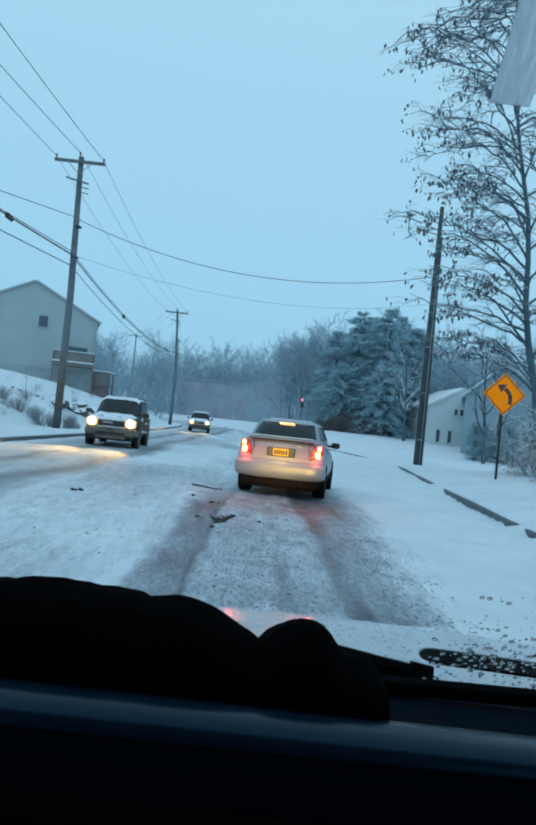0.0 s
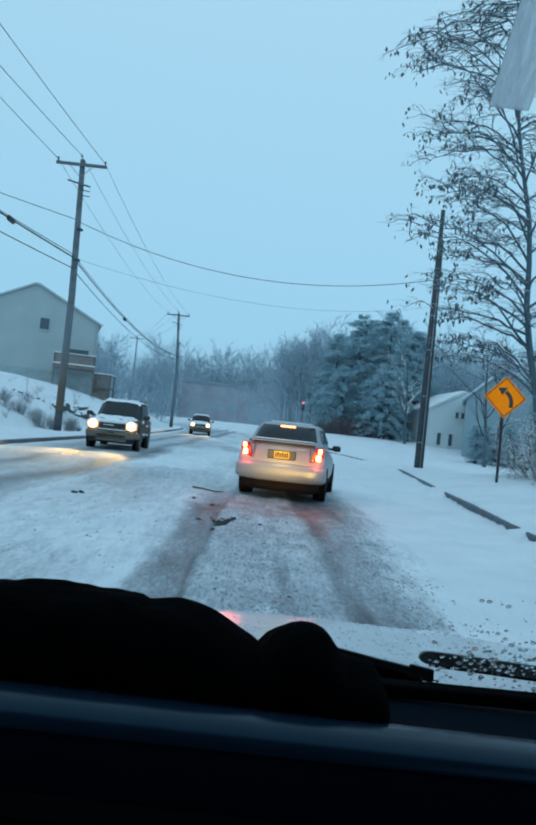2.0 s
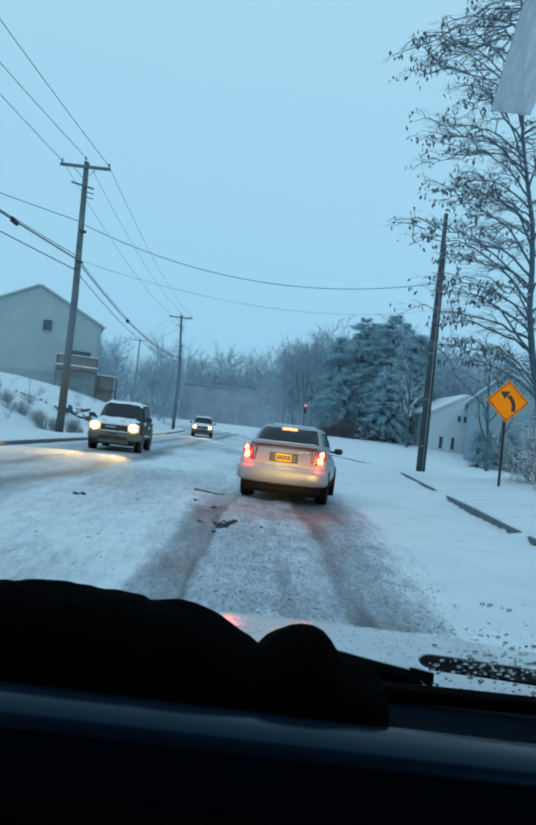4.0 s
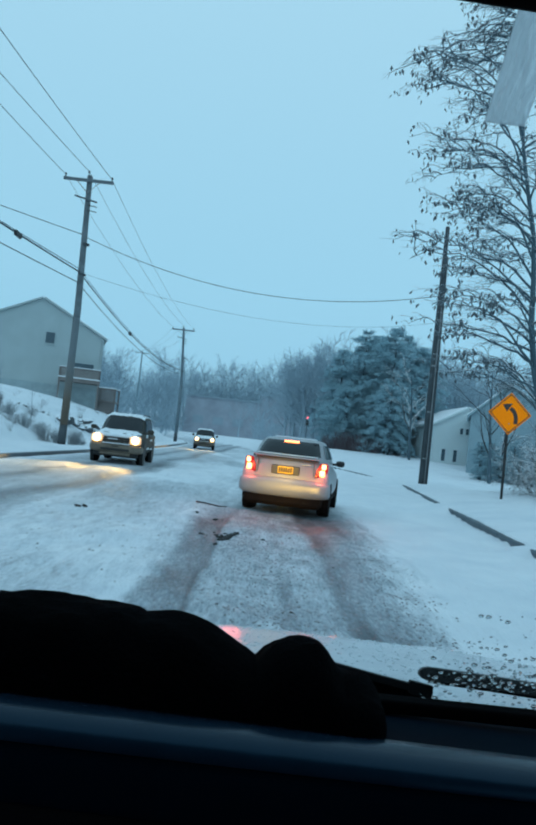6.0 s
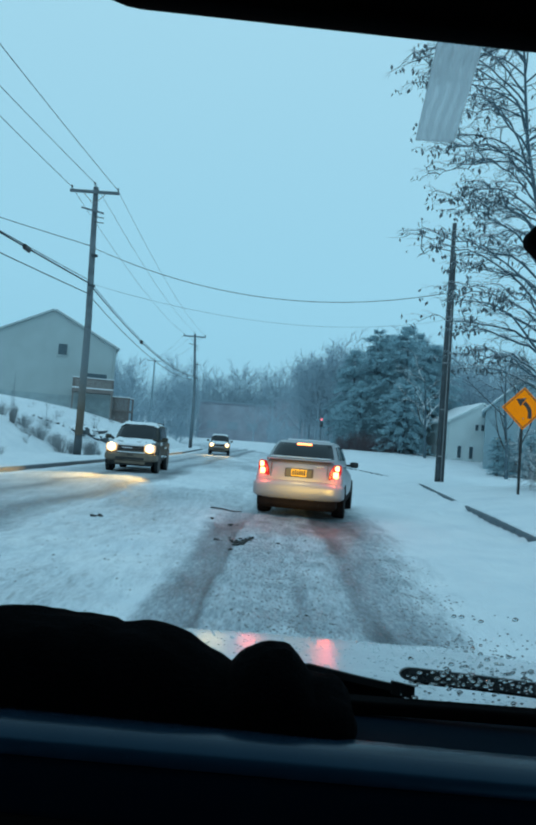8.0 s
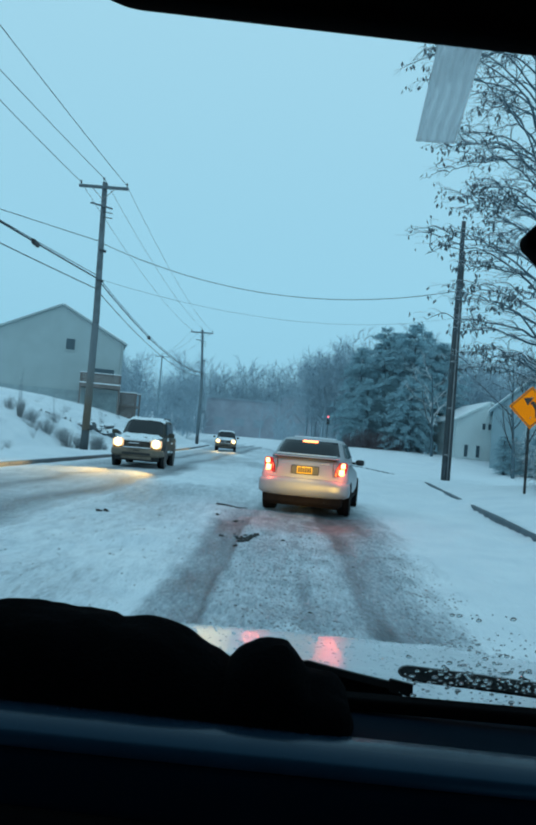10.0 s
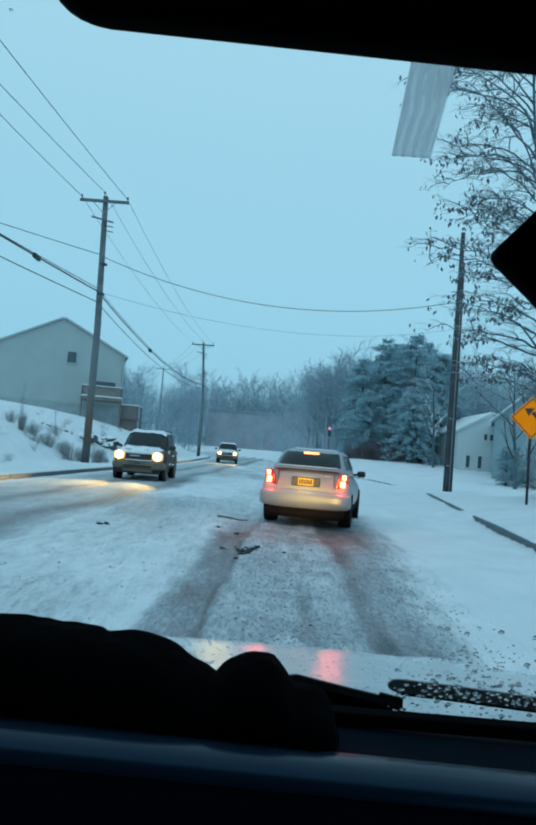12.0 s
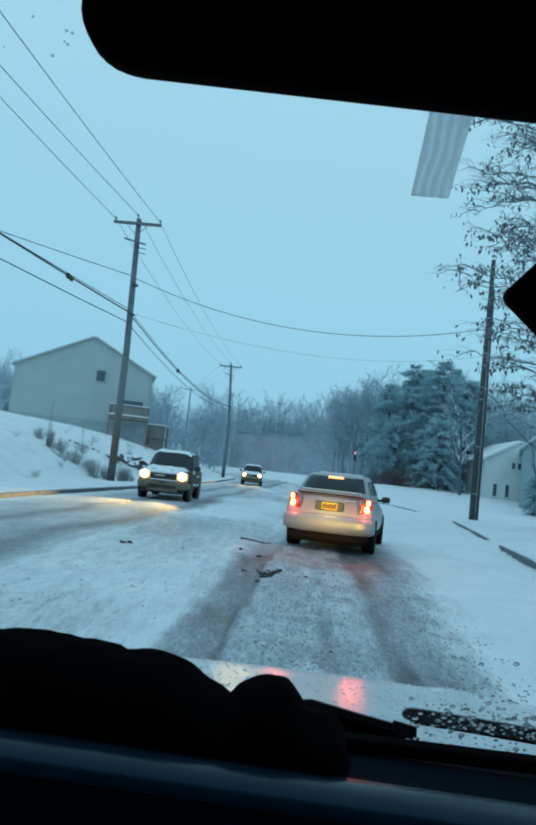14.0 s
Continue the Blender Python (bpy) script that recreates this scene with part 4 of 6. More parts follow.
    V, F = snow_sheet(-0.76, 0.76, 0.0, 1.08, lambda x, y: rim(y) + 0.018 + 0.055 * lumps(x, y, 1.0) + 0.05 * smooth01(0.8, 1.05, y) + 0.03 * (1 - smooth01(0.05, 0.25, y)) - 0.05 * smooth01(0.55, 0.76, abs(x)))
    raw("hood_snow", V, F, SNOW, th, "patchy snow sliding down the hood", True)
    V, F = snow_sheet(-0.70, 0.70, 1.72, 4.36, lambda x, y: 1.80 + 0.03 * lumps(x, y, 7.0) - 0.10 * smooth01(0.50, 0.70, abs(x)) - 0.10 * (1 - smooth01(1.72, 1.98, y)) - 0.10 * smooth01(4.1, 4.36, y))
    raw("roof_snow", V, F, SNOW, th, "snow lying on the roof", True)
    for s in (-1, 1):
        for k, (y0, y1, z0, z1) in enumerate(((1.05, 1.45, 0.98, 1.10), (1.5, 2.15, 0.55, 0.62), (2.4, 3.0, 0.86, 0.92), (2.6, 3.2, 0.52, 0.58), (4.0, 4.4, 0.8, 0.95))):
            part("side_snow", box(s * W - 0.010, s * W + 0.014, y0, y1, z0, z1, 0.011), SNOW, th, "snow stuck to the flank")
    part("underbody", box(-0.75, 0.75, 0.1, 4.5, 0.24, 0.5, 0.05), UNDER, th)
    return th


s1 = suv()
s2 = copy_thing(s1, pose(-4.3, 63.0, 0.0, 0, 0, 3))
tagged(s2, "dark SUV farther down the road with headlights on")
for (cx, cy, yaw) in ((-4.8, 25.4, 2), (-4.3, 63.0, 3)):
    for s in (-1, 1):
        hl = new("headlight_beam", bpy.data.lights.new("headlight_beam", "SPOT"))
        hl.data.energy, hl.data.spot_size, hl.data.spot_blend, hl.data.shadow_soft_size, hl.data.color = 1200 if cy < 40 else 400, radians(52), 1.0, 0.10, (1.0, 0.66, 0.22)
        hl.matrix_world = look((cx + s * 0.66, cy - 0.14, 0.86), (cx + s * 0.66 - 2.0, cy - 9.0, 0.1))


# ---- houses ----
def window(parent, x0, x1, z0, z1, y, t=0.045, glass=None, bar=True, trim=None):
    w = part("window", box(x0 - t, x1 + t, y - 0.06, y + 0.02, z0 - t, z1 + t, 0.01), trim or TRIM, parent, "window in a painted frame")
    part("pane", box(x0, x1, y - 0.075, y - 0.062, z0, z1, 0.004), glass or PANE, w)
    if bar:
        part("mullion", box(x0, x1, y - 0.088, y - 0.076, (z0 + z1) / 2 - 0.02, (z0 + z1) / 2 + 0.02, 0.004), TRIM, w)
    part("sill", box(x0 - t - 0.03, x1 + t + 0.03, y - 0.13, y - 0.065, z0 - t - 0.05, z0 - t, 0.01), trim or TRIM, w)


def gable_house(name, label, xl, xr, xp, zb, zl, zr, zp, y, depth, mat, yaw=0.0, windows=(), over=0.25):
    """A gable end that faces the road at y, with its eaves at zl and zr and its ridge over xp."""
    th = empty(name, pose((xl + xr) / 2, y, zb, 0, 0, yaw), label, "house")
    c = (xl + xr) / 2
    prof = [(xl - c, 0), (xr - c, 0), (xr - c, zr - zb), (xp - c, zp - zb), (xl - c, zl - zb)]
    V = [(a, 0, b) for a, b in prof] + [(a, depth, b) for a, b in prof]
    part("wall", bm_of(V, [(0, 1, 2, 3, 4), (9, 8, 7, 6, 5)] + [(i, 5 + i, 5 + (i + 1) % 5, (i + 1) % 5) for i in range(5)]), mat, th)
    for side, (ax, az) in ((-1, prof[4]), (1, prof[2])):
        px, pz = prof[3]
        d = Vector((ax - px, 0, az - pz)).normalized()
        n = Vector((-d.z, 0, d.x)) * (1 if side < 0 else -1)
        n = n if n.z > 0 else -n
        e = Vector((ax, 0, az)) + d * over
        a, b = Vector((px, 0, pz)) + n * 0.02, e + n * 0.02
        V = [a + Vector((0, -over, 0)), b + Vector((0, -over, 0)), b + n * 0.16 + Vector((0, -over, 0)), a + n * 0.16 + Vector((0, -over, 0))]
        V += [v + Vector((0, depth + 2 * over, 0)) for v in V]
        r = part("roof", bm_of(V, [(0, 1, 2, 3), (7, 6, 5, 4), (0, 4, 5, 1), (1, 5, 6, 2), (2, 6, 7, 3), (3, 7, 4, 0)]), mat, th)
        V = [a + n * 0.163 + Vector((0, -over + 0.30, 0)), b + n * 0.165 + Vector((0, -over + 0.30, 0)), b + n * 0.23 - d * 0.06 + Vector((0, -over + 0.4, 0)), a + n * 0.23 + Vector((0, -over + 0.4, 0))]
        V += [v + Vector((0, depth + 2 * over - 0.4, 0)) for v in V]
        part("roof_snow", bm_of(V, [(0, 1, 2, 3), (7, 6, 5, 4), (0, 4, 5, 1), (1, 5, 6, 2), (2, 6, 7, 3), (3, 7, 4, 0)]), SNOW, r)
    for x0, x1, z0, z1 in windows:
        window(th, x0 - c, x1 - c, z0 - zb, z1 - zb, 0, 0.07, WINDOW_BLUE, False, mat)
    part("corner_board", box(xr - c - 0.12, xr - c + 0.012, -0.015, 0.1, 0, zr - zb, 0.004), mat, th)
    part("corner_board", box(xl - c - 0.012, xl - c + 0.12, -0.015, 0.1, 0, zl - zb, 0.004), mat, th)
    return th, c


def deck(parent, c, x0, x1, z, y, out, zb, ground=0.0, rail=0.95):
    d = part("deck", box(x0 - c, x1 - c, y - out, y - 0.02, z - zb - 0.3, z - zb, 0.02), DECK, parent, "weathered wooden deck with railing")
    part("snow", box(x0 - c, x1 - c, y - out, y - 0.05, z - zb + 0.002, z - zb + 0.12, 0.04), SNOW, d)
    for x in (x0 + 0.1, x1 - 0.1):
        part("post", box(x - c - 0.07, x - c + 0.07, y - out + 0.02, y - out + 0.16, ground, z - zb + rail, 0.01), DECK, d)
    part("rail", box(x0 - c, x1 - c, y - out - 0.01, y - out + 0.09, z - zb + rail, z - zb + rail + 0.06, 0.01), DECK, d)
    part("rail_snow", box(x0 - c, x1 - c, y - out - 0.01, y - out + 0.09, z - zb + rail + 0.062, z - zb + rail + 0.13, 0.02), SNOW, d)
    n = int((x1 - x0) / 0.14)
    for i in range(n):
        x = x0 + (i + 0.5) * (x1 - x0) / n
        part("baluster", box(x - c - 0.061, x - c + 0.061, y - out + 0.02, y - out + 0.06, z - zb, z - zb + rail, 0), DECK, d)


th, c = gable_house("beige_house", "two-storey beige clapboard house on the snowy bank, gable facing", -26.25, -14.2, -19.75, 2.2, 8.4, 8.75, 11.6, 64.0, 11.0, SIDING, 15,
                    ((-19.2, -18.45, 7.78, 8.73), (-16.55, -14.85, 5.75, 6.35)))
deck(th, c, -17.75, -14.25, 4.85, 0, 2.2, 2.2, -0.3, 0.85)
part("foundation", box(-26.2 - c, -14.25 - c, -0.03, 0.2, -0.3, 2.05, 0.01), FOUNDATION, th, "blue-grey foundation storey below the clapboard")
part("downpipe", bm_of(*tube([(-14.35 - c, -0.06, 0), (-14.35 - c, -0.06, 6.5)], 0.05, 8)), SIDING, th)
# the small raised deck beside the house's corner
pz = gz(-13.85, 66.0)
pb = empty("raised_deck", pose(-13.85, 66.0, pz), "small raised brown wooden deck with snow on its rail", "deck")
part("platform", box(-0.95, 0.95, 0, 2.0, 3.15 - pz, 3.33 - pz, 0.02), DECK, pb)
for x in (-0.88, 0.88):
    for y in (0.06, 1.9):
        part("post", box(x - 0.07, x + 0.07, y - 0.07, y + 0.07, -0.3, 4.36 - pz, 0.01), DECK, pb)
for y in (0.02, 1.88):
    r = part("rail", box(-0.95, 0.95, y, y + 0.08, 4.36 - pz, 4.44 - pz, 0.01), DECK, pb)
    part("rail_snow", box(-0.96, 0.96, y - 0.02, y + 0.10, 4.442 - pz, 4.54 - pz, 0.03), SNOW, r)
for i in range(12):
    x = -0.78 + i * 0.142
    part("baluster", box(x - 0.058, x + 0.058, 0.03, 0.06, 3.332 - pz, 4.358 - pz, 0), DECK, pb)
for i in range(9):
    x = -0.80 + i * 0.2
    part("skirt_board", box(x - 0.094, x + 0.094, 0.15 + 0.008 * (i % 2), 0.18, -0.3, 3.148 - pz, 0.004), DECK, pb)
gable_house("cream_house", "cream clapboard house behind the trees with snowy roof", 15.1, 21.2, 17.9, 0.3, 4.3, 4.5, 5.9, 62.0, 9.0, SIDING_PALE, 0, ((15.9, 16.2, 1.3, 2.3), (16.9, 17.2, 1.3, 2.3), (17.3, 17.55, 3.7, 4.2), (17.8, 18.05, 3.7, 4.2), (18.6, 18.95, 2.7, 3.2)))
gable_house("grey_house", "grey clapboard house with steep snowy roof beside the hedge", 16.0, 25.2, 18.6, 0.3, 5.0, 3.9, 7.3, 54.0, 9.0, SIDING_GREY, -16, ((18.3, 18.9, 4.9, 5.9),))
yl = empty("yard_lamp", pose(15.6, 50.2, gz(15.6, 50.2)), "slim yard lamp post with a lit flat head", "lamp post")
part("post", bm_of(*tube([(0, 0, -0.2), (0, 0, 2.55)], 0.04, 8)), UNDER, yl)
part("lamp_head", box(-0.24, 0.24, -0.12, 0.12, 2.5, 2.6, 0.03), UNDER, yl)
part("lit_tube", box(-0.22, 0.22, -0.135, 0.10, 2.42, 2.497, 0.02), PORCH, yl, "lit pale tube")
lb = empty("long_brick_building", pose(-0.5, 150, 0.0), "long brick building across the bend, snow haze put in its colour", "building")
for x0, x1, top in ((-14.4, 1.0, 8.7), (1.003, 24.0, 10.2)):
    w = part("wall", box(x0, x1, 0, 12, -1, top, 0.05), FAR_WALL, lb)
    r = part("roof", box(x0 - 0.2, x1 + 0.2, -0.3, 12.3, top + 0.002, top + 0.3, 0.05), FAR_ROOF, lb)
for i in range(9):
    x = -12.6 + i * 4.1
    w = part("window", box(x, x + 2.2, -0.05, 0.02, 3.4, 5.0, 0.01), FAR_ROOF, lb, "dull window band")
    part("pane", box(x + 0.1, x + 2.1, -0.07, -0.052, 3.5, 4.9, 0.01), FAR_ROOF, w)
# far red dot at the bend; post, housing and lenses round it are added
ts = empty("red_light_post", pose(4.95, 72.0, gz(4.95, 72.0)), "far red dot of light on an added post and housing", "traffic light")
part("post", bm_of(*tube([(0, 0, -0.3), (0, 0, 2.4)], 0.05, 10)), POLE_HAZY, ts)
part("housing", box(-0.17, 0.17, -0.12, 0.10, 2.3, 3.25, 0.04), POLE_HAZY, ts)
for z, mat in ((3.05, RED_DOT), (2.77, UNDER), (2.49, UNDER)):
    part("lens", bm_of(*tube([(0, -0.10, z), (0, -0.145, z), (0, -0.16, z)], [0.12, 0.115, 0.07], 16)), mat, ts)


# ---- trees and brush ----
class Grower:
    """Collects tapered limbs, as flat lists of corners and faces."""

    def __init__(self, seed, sides=5):
        self.rng, self.V, self.F, self.tips, self.sides, self.far = random.Random(seed), [], [], [], sides, False

    def limb(self, pts, r0, r1, sides):
        n = len(pts)
        o = len(self.V)
        a = None
        for i, p in enumerate(pts):
            d = (pts[min(i + 1, n - 1)] - pts[max(i - 1, 0)]).normalized()
            a = d.orthogonal().normalized() if a is None else (a - d * a.dot(d)).normalized()
            b = d.cross(a)
            r = r0 + (r1 - r0) * i / (n - 1)
            for k in range(sides):
                t = 2 * math.pi * k / sides
                self.V.append(p + (a * math.cos(t) + b * math.sin(t)) * r)
            if i:
                q = o + (i - 1) * sides
                self.F += [(q + k, q + (k + 1) % sides, q + sides + (k + 1) % sides, q + sides + k) for k in range(sides)]

    def grow(self, p, d, length, r, depth, spec):
        rng = self.rng
        seg = 6 if depth == 0 else (5 if depth < 3 else 3)
        if self.far:
            seg = (5, 3, 2)[min(depth, 2)]
        pts, q = [p.copy()], p.copy()
        d = d.normalized()
        step = length / seg
        for i in range(seg):
            wob = Vector((rng.gauss(0, 1), rng.gauss(0, 1), rng.gauss(0, 1))) * spec["wobble"] * (0.35 if depth == 0 else 1)
            pull = Vector((0, 0, spec["lift"][min(depth, len(spec["lift"]) - 1)] - (spec["droop"] * (i / seg) if depth else 0)))
            d = (d + wob + pull * 0.5).normalized()
            q = q + d * step
            pts.append(q.copy())
        end = r * spec["taper"] if depth else r * spec["top"]
        self.limb(pts, r, end, 3 if self.far and depth else (7 if depth == 0 else (5 if depth == 1 else (4 if depth == 2 else 3))))
        if depth >= spec["depth"]:
            self.tips.append((pts[-1], d))
            if len(pts) > 2:
                self.tips.append((pts[-2], d))
            return
        kids = spec["kids"][depth]
        for i in range(kids):
            f = spec["bare"] + (1 - spec["bare"]) * (i + rng.random()) / kids if depth == 0 else 0.25 + 0.75 * (i + rng.random()) / kids
            f = min(f, 0.995)
            j = f * seg
            k = int(j)
            s = pts[k].lerp(pts[k + 1], j - k)
            dd = (pts[k + 1] - pts[k]).normalized()
            out = dd.orthogonal().normalized()
            out.rotate(Matrix.Rotation(rng.random() * 6.283 if depth == 0 else rng.choice((0, 3.14)) + rng.gauss(0, 0.9), 3, dd))
            ang = radians(spec["angle"][min(depth, len(spec["angle"]) - 1)] + rng.gauss(0, 9))
            cd = dd * math.cos(ang) + out * math.sin(ang)
            rr = (r + (end - r) * f) * spec["thin"]
            ll = length * spec["short"] * (spec.get("low", 1.15) - spec.get("cone", 0.55) * f if depth == 0 else 1.1 - 0.5 * f) * rng.uniform(0.75, 1.2)
            self.grow(s, cd, ll, max(rr, spec["least"]), depth + 1, spec)

    def arrays(self):
        return np.array([tuple(v) for v in self.V], np.float32), self.F


BARE = dict(wobble=0.10, lift=(0.02, 0.16, 0.10, 0.05), droop=0.0, taper=0.35, top=0.18, kids=(11, 6, 4, 3), bare=0.22, angle=(46, 42, 40), thin=0.50, short=0.46, least=0.012, depth=3)


def bare_tree(name, x, y, h, r, seed, mat, label, spec=BARE, lean=(0, 0), group=""):
    g = Grower(seed)
    g.grow(Vector((0, 0, -0.3)), Vector((lean[0], lean[1], 1)), h, r, 0, spec)
    th = empty(name, pose(x, y, gz(x, y)), label, "tree", group)
    n0 = next((i for i, f in enumerate(g.F) if max(f) >= 7 * 7), len(g.F))
    raw("trunk", g.V[:49], g.F[:42], BARK, th, smooth=True)
    off = 49
    raw("crown", g.V[49:], [tuple(i - off for i in f) for f in g.F[42:]], mat, th, smooth=True)
    return th, g


# the tall tree beside the sign, with dead leaves hanging from its arching boughs
def arching_tree():
    rng = random.Random(23)
    g = Grower(24)
    base, top = Vector((0, 0, -0.3)), Vector((-2.65, 0.2, 18.5))
    th = empty("leaning_maple_tree", pose(10.42, 26.0, gz(10.42, 26.0)), "tall snow-dusted tree with brown dead leaves on arching branches", "tree")
    spine = [base.lerp(top, k / 12) + Vector((0.10 * math.sin(k * 1.3), 0.1 * math.cos(k * 1.7), 0)) for k in range(13)]
    raw("trunk", *tube(spine, [0.165 - 0.145 * (k / 12) ** 0.8 for k in range(13)], 10), BARK, th, "", True)

    def arch(p, az, reach, rise, r0, r1, order, bend):
        """A limb that climbs away from p, arches over and hangs at its tip."""
        n = (9, 6, 4, 3)[order]
        pts, a = [p.copy()], az
        q = p.copy()
        for k in range(n):
            s = (k + 1) / n
            a += rng.gauss(0, bend)
            slope = rise * (1 - (1.30 if order == 0 else 1.6) * s ** 1.25) + rng.gauss(0, 0.17)
            if q.z > 14.3 + 0.45 * (q.x + 6.7):
                slope = min(slope, -0.35)
            q = q + Vector((math.cos(a), math.sin(a), slope)).normalized() * reach / n
            pts.append(q.copy())
        g.limb(pts, r0, r1, (6, 5, 3, 3)[order])
        return pts, a

    tips = []
    for b in range(64):
        f = 0.15 + 0.85 * (b + rng.random()) / 64
        z = f * 12
        k = min(int(z), 11)
        p = spine[k].lerp(spine[k + 1], z - k)
        az = b * 2.4 + rng.gauss(0, 0.35)
        if b % 2 == 0:
            az = math.pi + rng.gauss(0, 0.6)
        reach = (5.6 if f < 0.72 else 5.6 * (1.18 - f) / 0.46) * rng.uniform(0.58, 0.98)
        rise = rng.uniform(0.6, 1.35)
        if b % 9 == 4 and f > 0.4:
            rise, reach = rng.uniform(2.2, 3.2), reach * 0.9
        bough, aa = arch(p, az, reach, rise, 0.062 - 0.034 * f, 0.010, 0, 0.13)
        limbs = 9 if f < 0.68 else 6
        for c in range(limbs):
            u = 0.16 + 0.84 * (c + rng.random()) / limbs
            k2 = min(int(u * 9), 8)
            q = bough[k2].lerp(bough[k2 + 1], u * 9 - k2)
            sub, a2 = arch(q, aa + rng.choice((-1, 1)) * rng.uniform(0.35, 1.1), reach * rng.uniform(0.18, 0.36), rng.uniform(0.3, 1.1), 0.022, 0.008, 1, 0.16)
            for d in range(6):
                v = 0.15 + 0.85 * (d + rng.random()) / 6
                k3 = min(int(v * 6), 5)
                w = sub[k3].lerp(sub[k3 + 1], v * 6 - k3)
                twig, a3 = arch(w, a2 + rng.choice((-1, 1)) * rng.uniform(0.3, 1.2), rng.uniform(0.35, 0.85), rng.uniform(-0.1, 0.9), 0.010, 0.005, 2, 0.25)
                if u > 0.55 and rng.random() < (0.50 if f < 0.75 else 0.28):
                    tips.append(twig[-1])
                if rng.random() < 0.6:
                    arch(twig[2], a3 + rng.choice((-1, 1)) * 0.7, rng.uniform(0.2, 0.45), 0.4, 0.007, 0.004, 3, 0.2)
    raw("crown", g.V, g.F, BARK, th, "", True)
    V, F = [], []
    for p in tips:
        for _ in range(rng.choice((1, 2, 2, 4))):
            q = p + Vector((rng.gauss(0, 0.09), rng.gauss(0, 0.09), rng.gauss(-0.04, 0.06)))
            a = rng.random() * 6.283
            L, wd = rng.uniform(0.14, 0.27), rng.uniform(0.03, 0.065)
            side = Vector((math.cos(a), math.sin(a), 0)) * wd
            down = Vector((rng.gauss(0, 0.35), rng.gauss(0, 0.35), -1)).normalized() * L
            curl = side.cross(down).normalized() * 0.03
            o = len(V)
            V += [q, q + down * 0.45 + side + curl, q + down, q + down * 0.45 - side + curl]
            F += [(o, o + 1, o + 2), (o, o + 2, o + 3)]
    tagged(raw("dead_leaves", V, F, LEAF, th, "brown curled dead leaves"), kind="stuff")


arching_tree()

# the small snow-laden tree by the far verge
SMALL = dict(BARE, kids=(12, 6, 3), depth=2, bare=0.25, angle=(55, 45), lift=(0.0, 0.12, 0.05), thin=0.55, short=0.55, least=0.028)
bare_tree("ornamental_tree", 13.2, 62.0, 7.4, 0.14, 33, TWIG_WHITE, "small bare tree with snow-laden branches", SMALL)
for i, (x, y, h) in enumerate(((17.0, 50, 8.5), (15.3, 47, 7.5), (19.5, 45, 9), (21.5, 49, 9.5))):
    bare_tree("bare_yard_tree", x, y, h, 0.13, 60 + i, TWIG, "bare young tree in front of the houses", dict(BARE, kids=(11, 6, 4), depth=2, least=0.014), group="bare trees in the yard")


# conifers
def conifer(x, y, h, w, seed, name="pine_tree", label="dark green pine with snow caught on its boughs", group="pines beside the road", fine=1.0):
    rng = random.Random(seed)
    th = empty(name, pose(x, y, gz(x, y)), label, "tree" if fine == 1.0 else "shrub", group)
    part("trunk", bm_of(*tube([(0, 0, -0.3), (0.05, 0, h * 0.5), (0, 0, h * 0.95)], [0.22 * fine, 0.14 * fine, 0.03 * fine], 9)), BARK, th, smooth=True)
    V, F, B, BF = [], [], [], []
    tiers = int(h * 3.4 / fine)
    for t in range(tiers):
        f = (t + rng.random()) / tiers
        z = h * (0.03 + 0.96 * f)
        reach = w * (math.sin(min(1.0, (1.03 - f) * 1.65) * math.pi / 2) ** 0.8) * rng.uniform(0.66, 1.14) + 0.15
        for k in range(7):
            a = rng.random() * 6.283
            R = reach * rng.uniform(0.55, 1.05)
            d = Vector((math.cos(a), math.sin(a), 0))
            p0 = Vector((0, 0, z))
            p1 = p0 + d * R * 0.6 + Vector((0, 0, 0.10 * R))
            p2 = p0 + d * R + Vector((0, 0, (0.18 * f - 0.16) * R))
            o = len(B)
            VV, FF = tube([p0, p1, p2], [0.03, 0.02, 0.006], 3, False)
            B += VV
            BF += [tuple(i + o for i in q) for q in FF]
            m = int(16 + R * 20)
            for _ in range(m):
                s = rng.uniform(0.22, 1.0)
                c = p0.lerp(p1, s / 0.6) if s < 0.6 else p1.lerp(p2, (s - 0.6) / 0.4)
                c = c + Vector((rng.gauss(0, 0.13), rng.gauss(0, 0.13), rng.gauss(0, 0.10))) * fine
                aa = a + rng.gauss(0, 0.9)
                L = rng.uniform(0.09, 0.21) * fine
                u = Vector((math.cos(aa), math.sin(aa), rng.uniform(-0.35, 0.45))).normalized() * L
                v = u.cross(Vector((rng.gauss(0, 0.4), rng.gauss(0, 0.4), 1))).normalized() * L * 0.26
                o = len(V)
                V += [c - u * 0.3, c + u * 0.2 + v, c + u, c + u * 0.2 - v, c + u * 0.55 + Vector((0, 0, 0.07 * fine))]
                F += [(o, o + 1, o + 4), (o + 1, o + 2, o + 4), (o + 2, o + 3, o + 4), (o + 3, o, o + 4)]
    raw("boughs", B, BF, HAZED_BOUGH, th)
    tagged(raw("needles", V, F, NEEDLE, th, "snow-flecked needles in a haze-paled green"), kind="stuff")


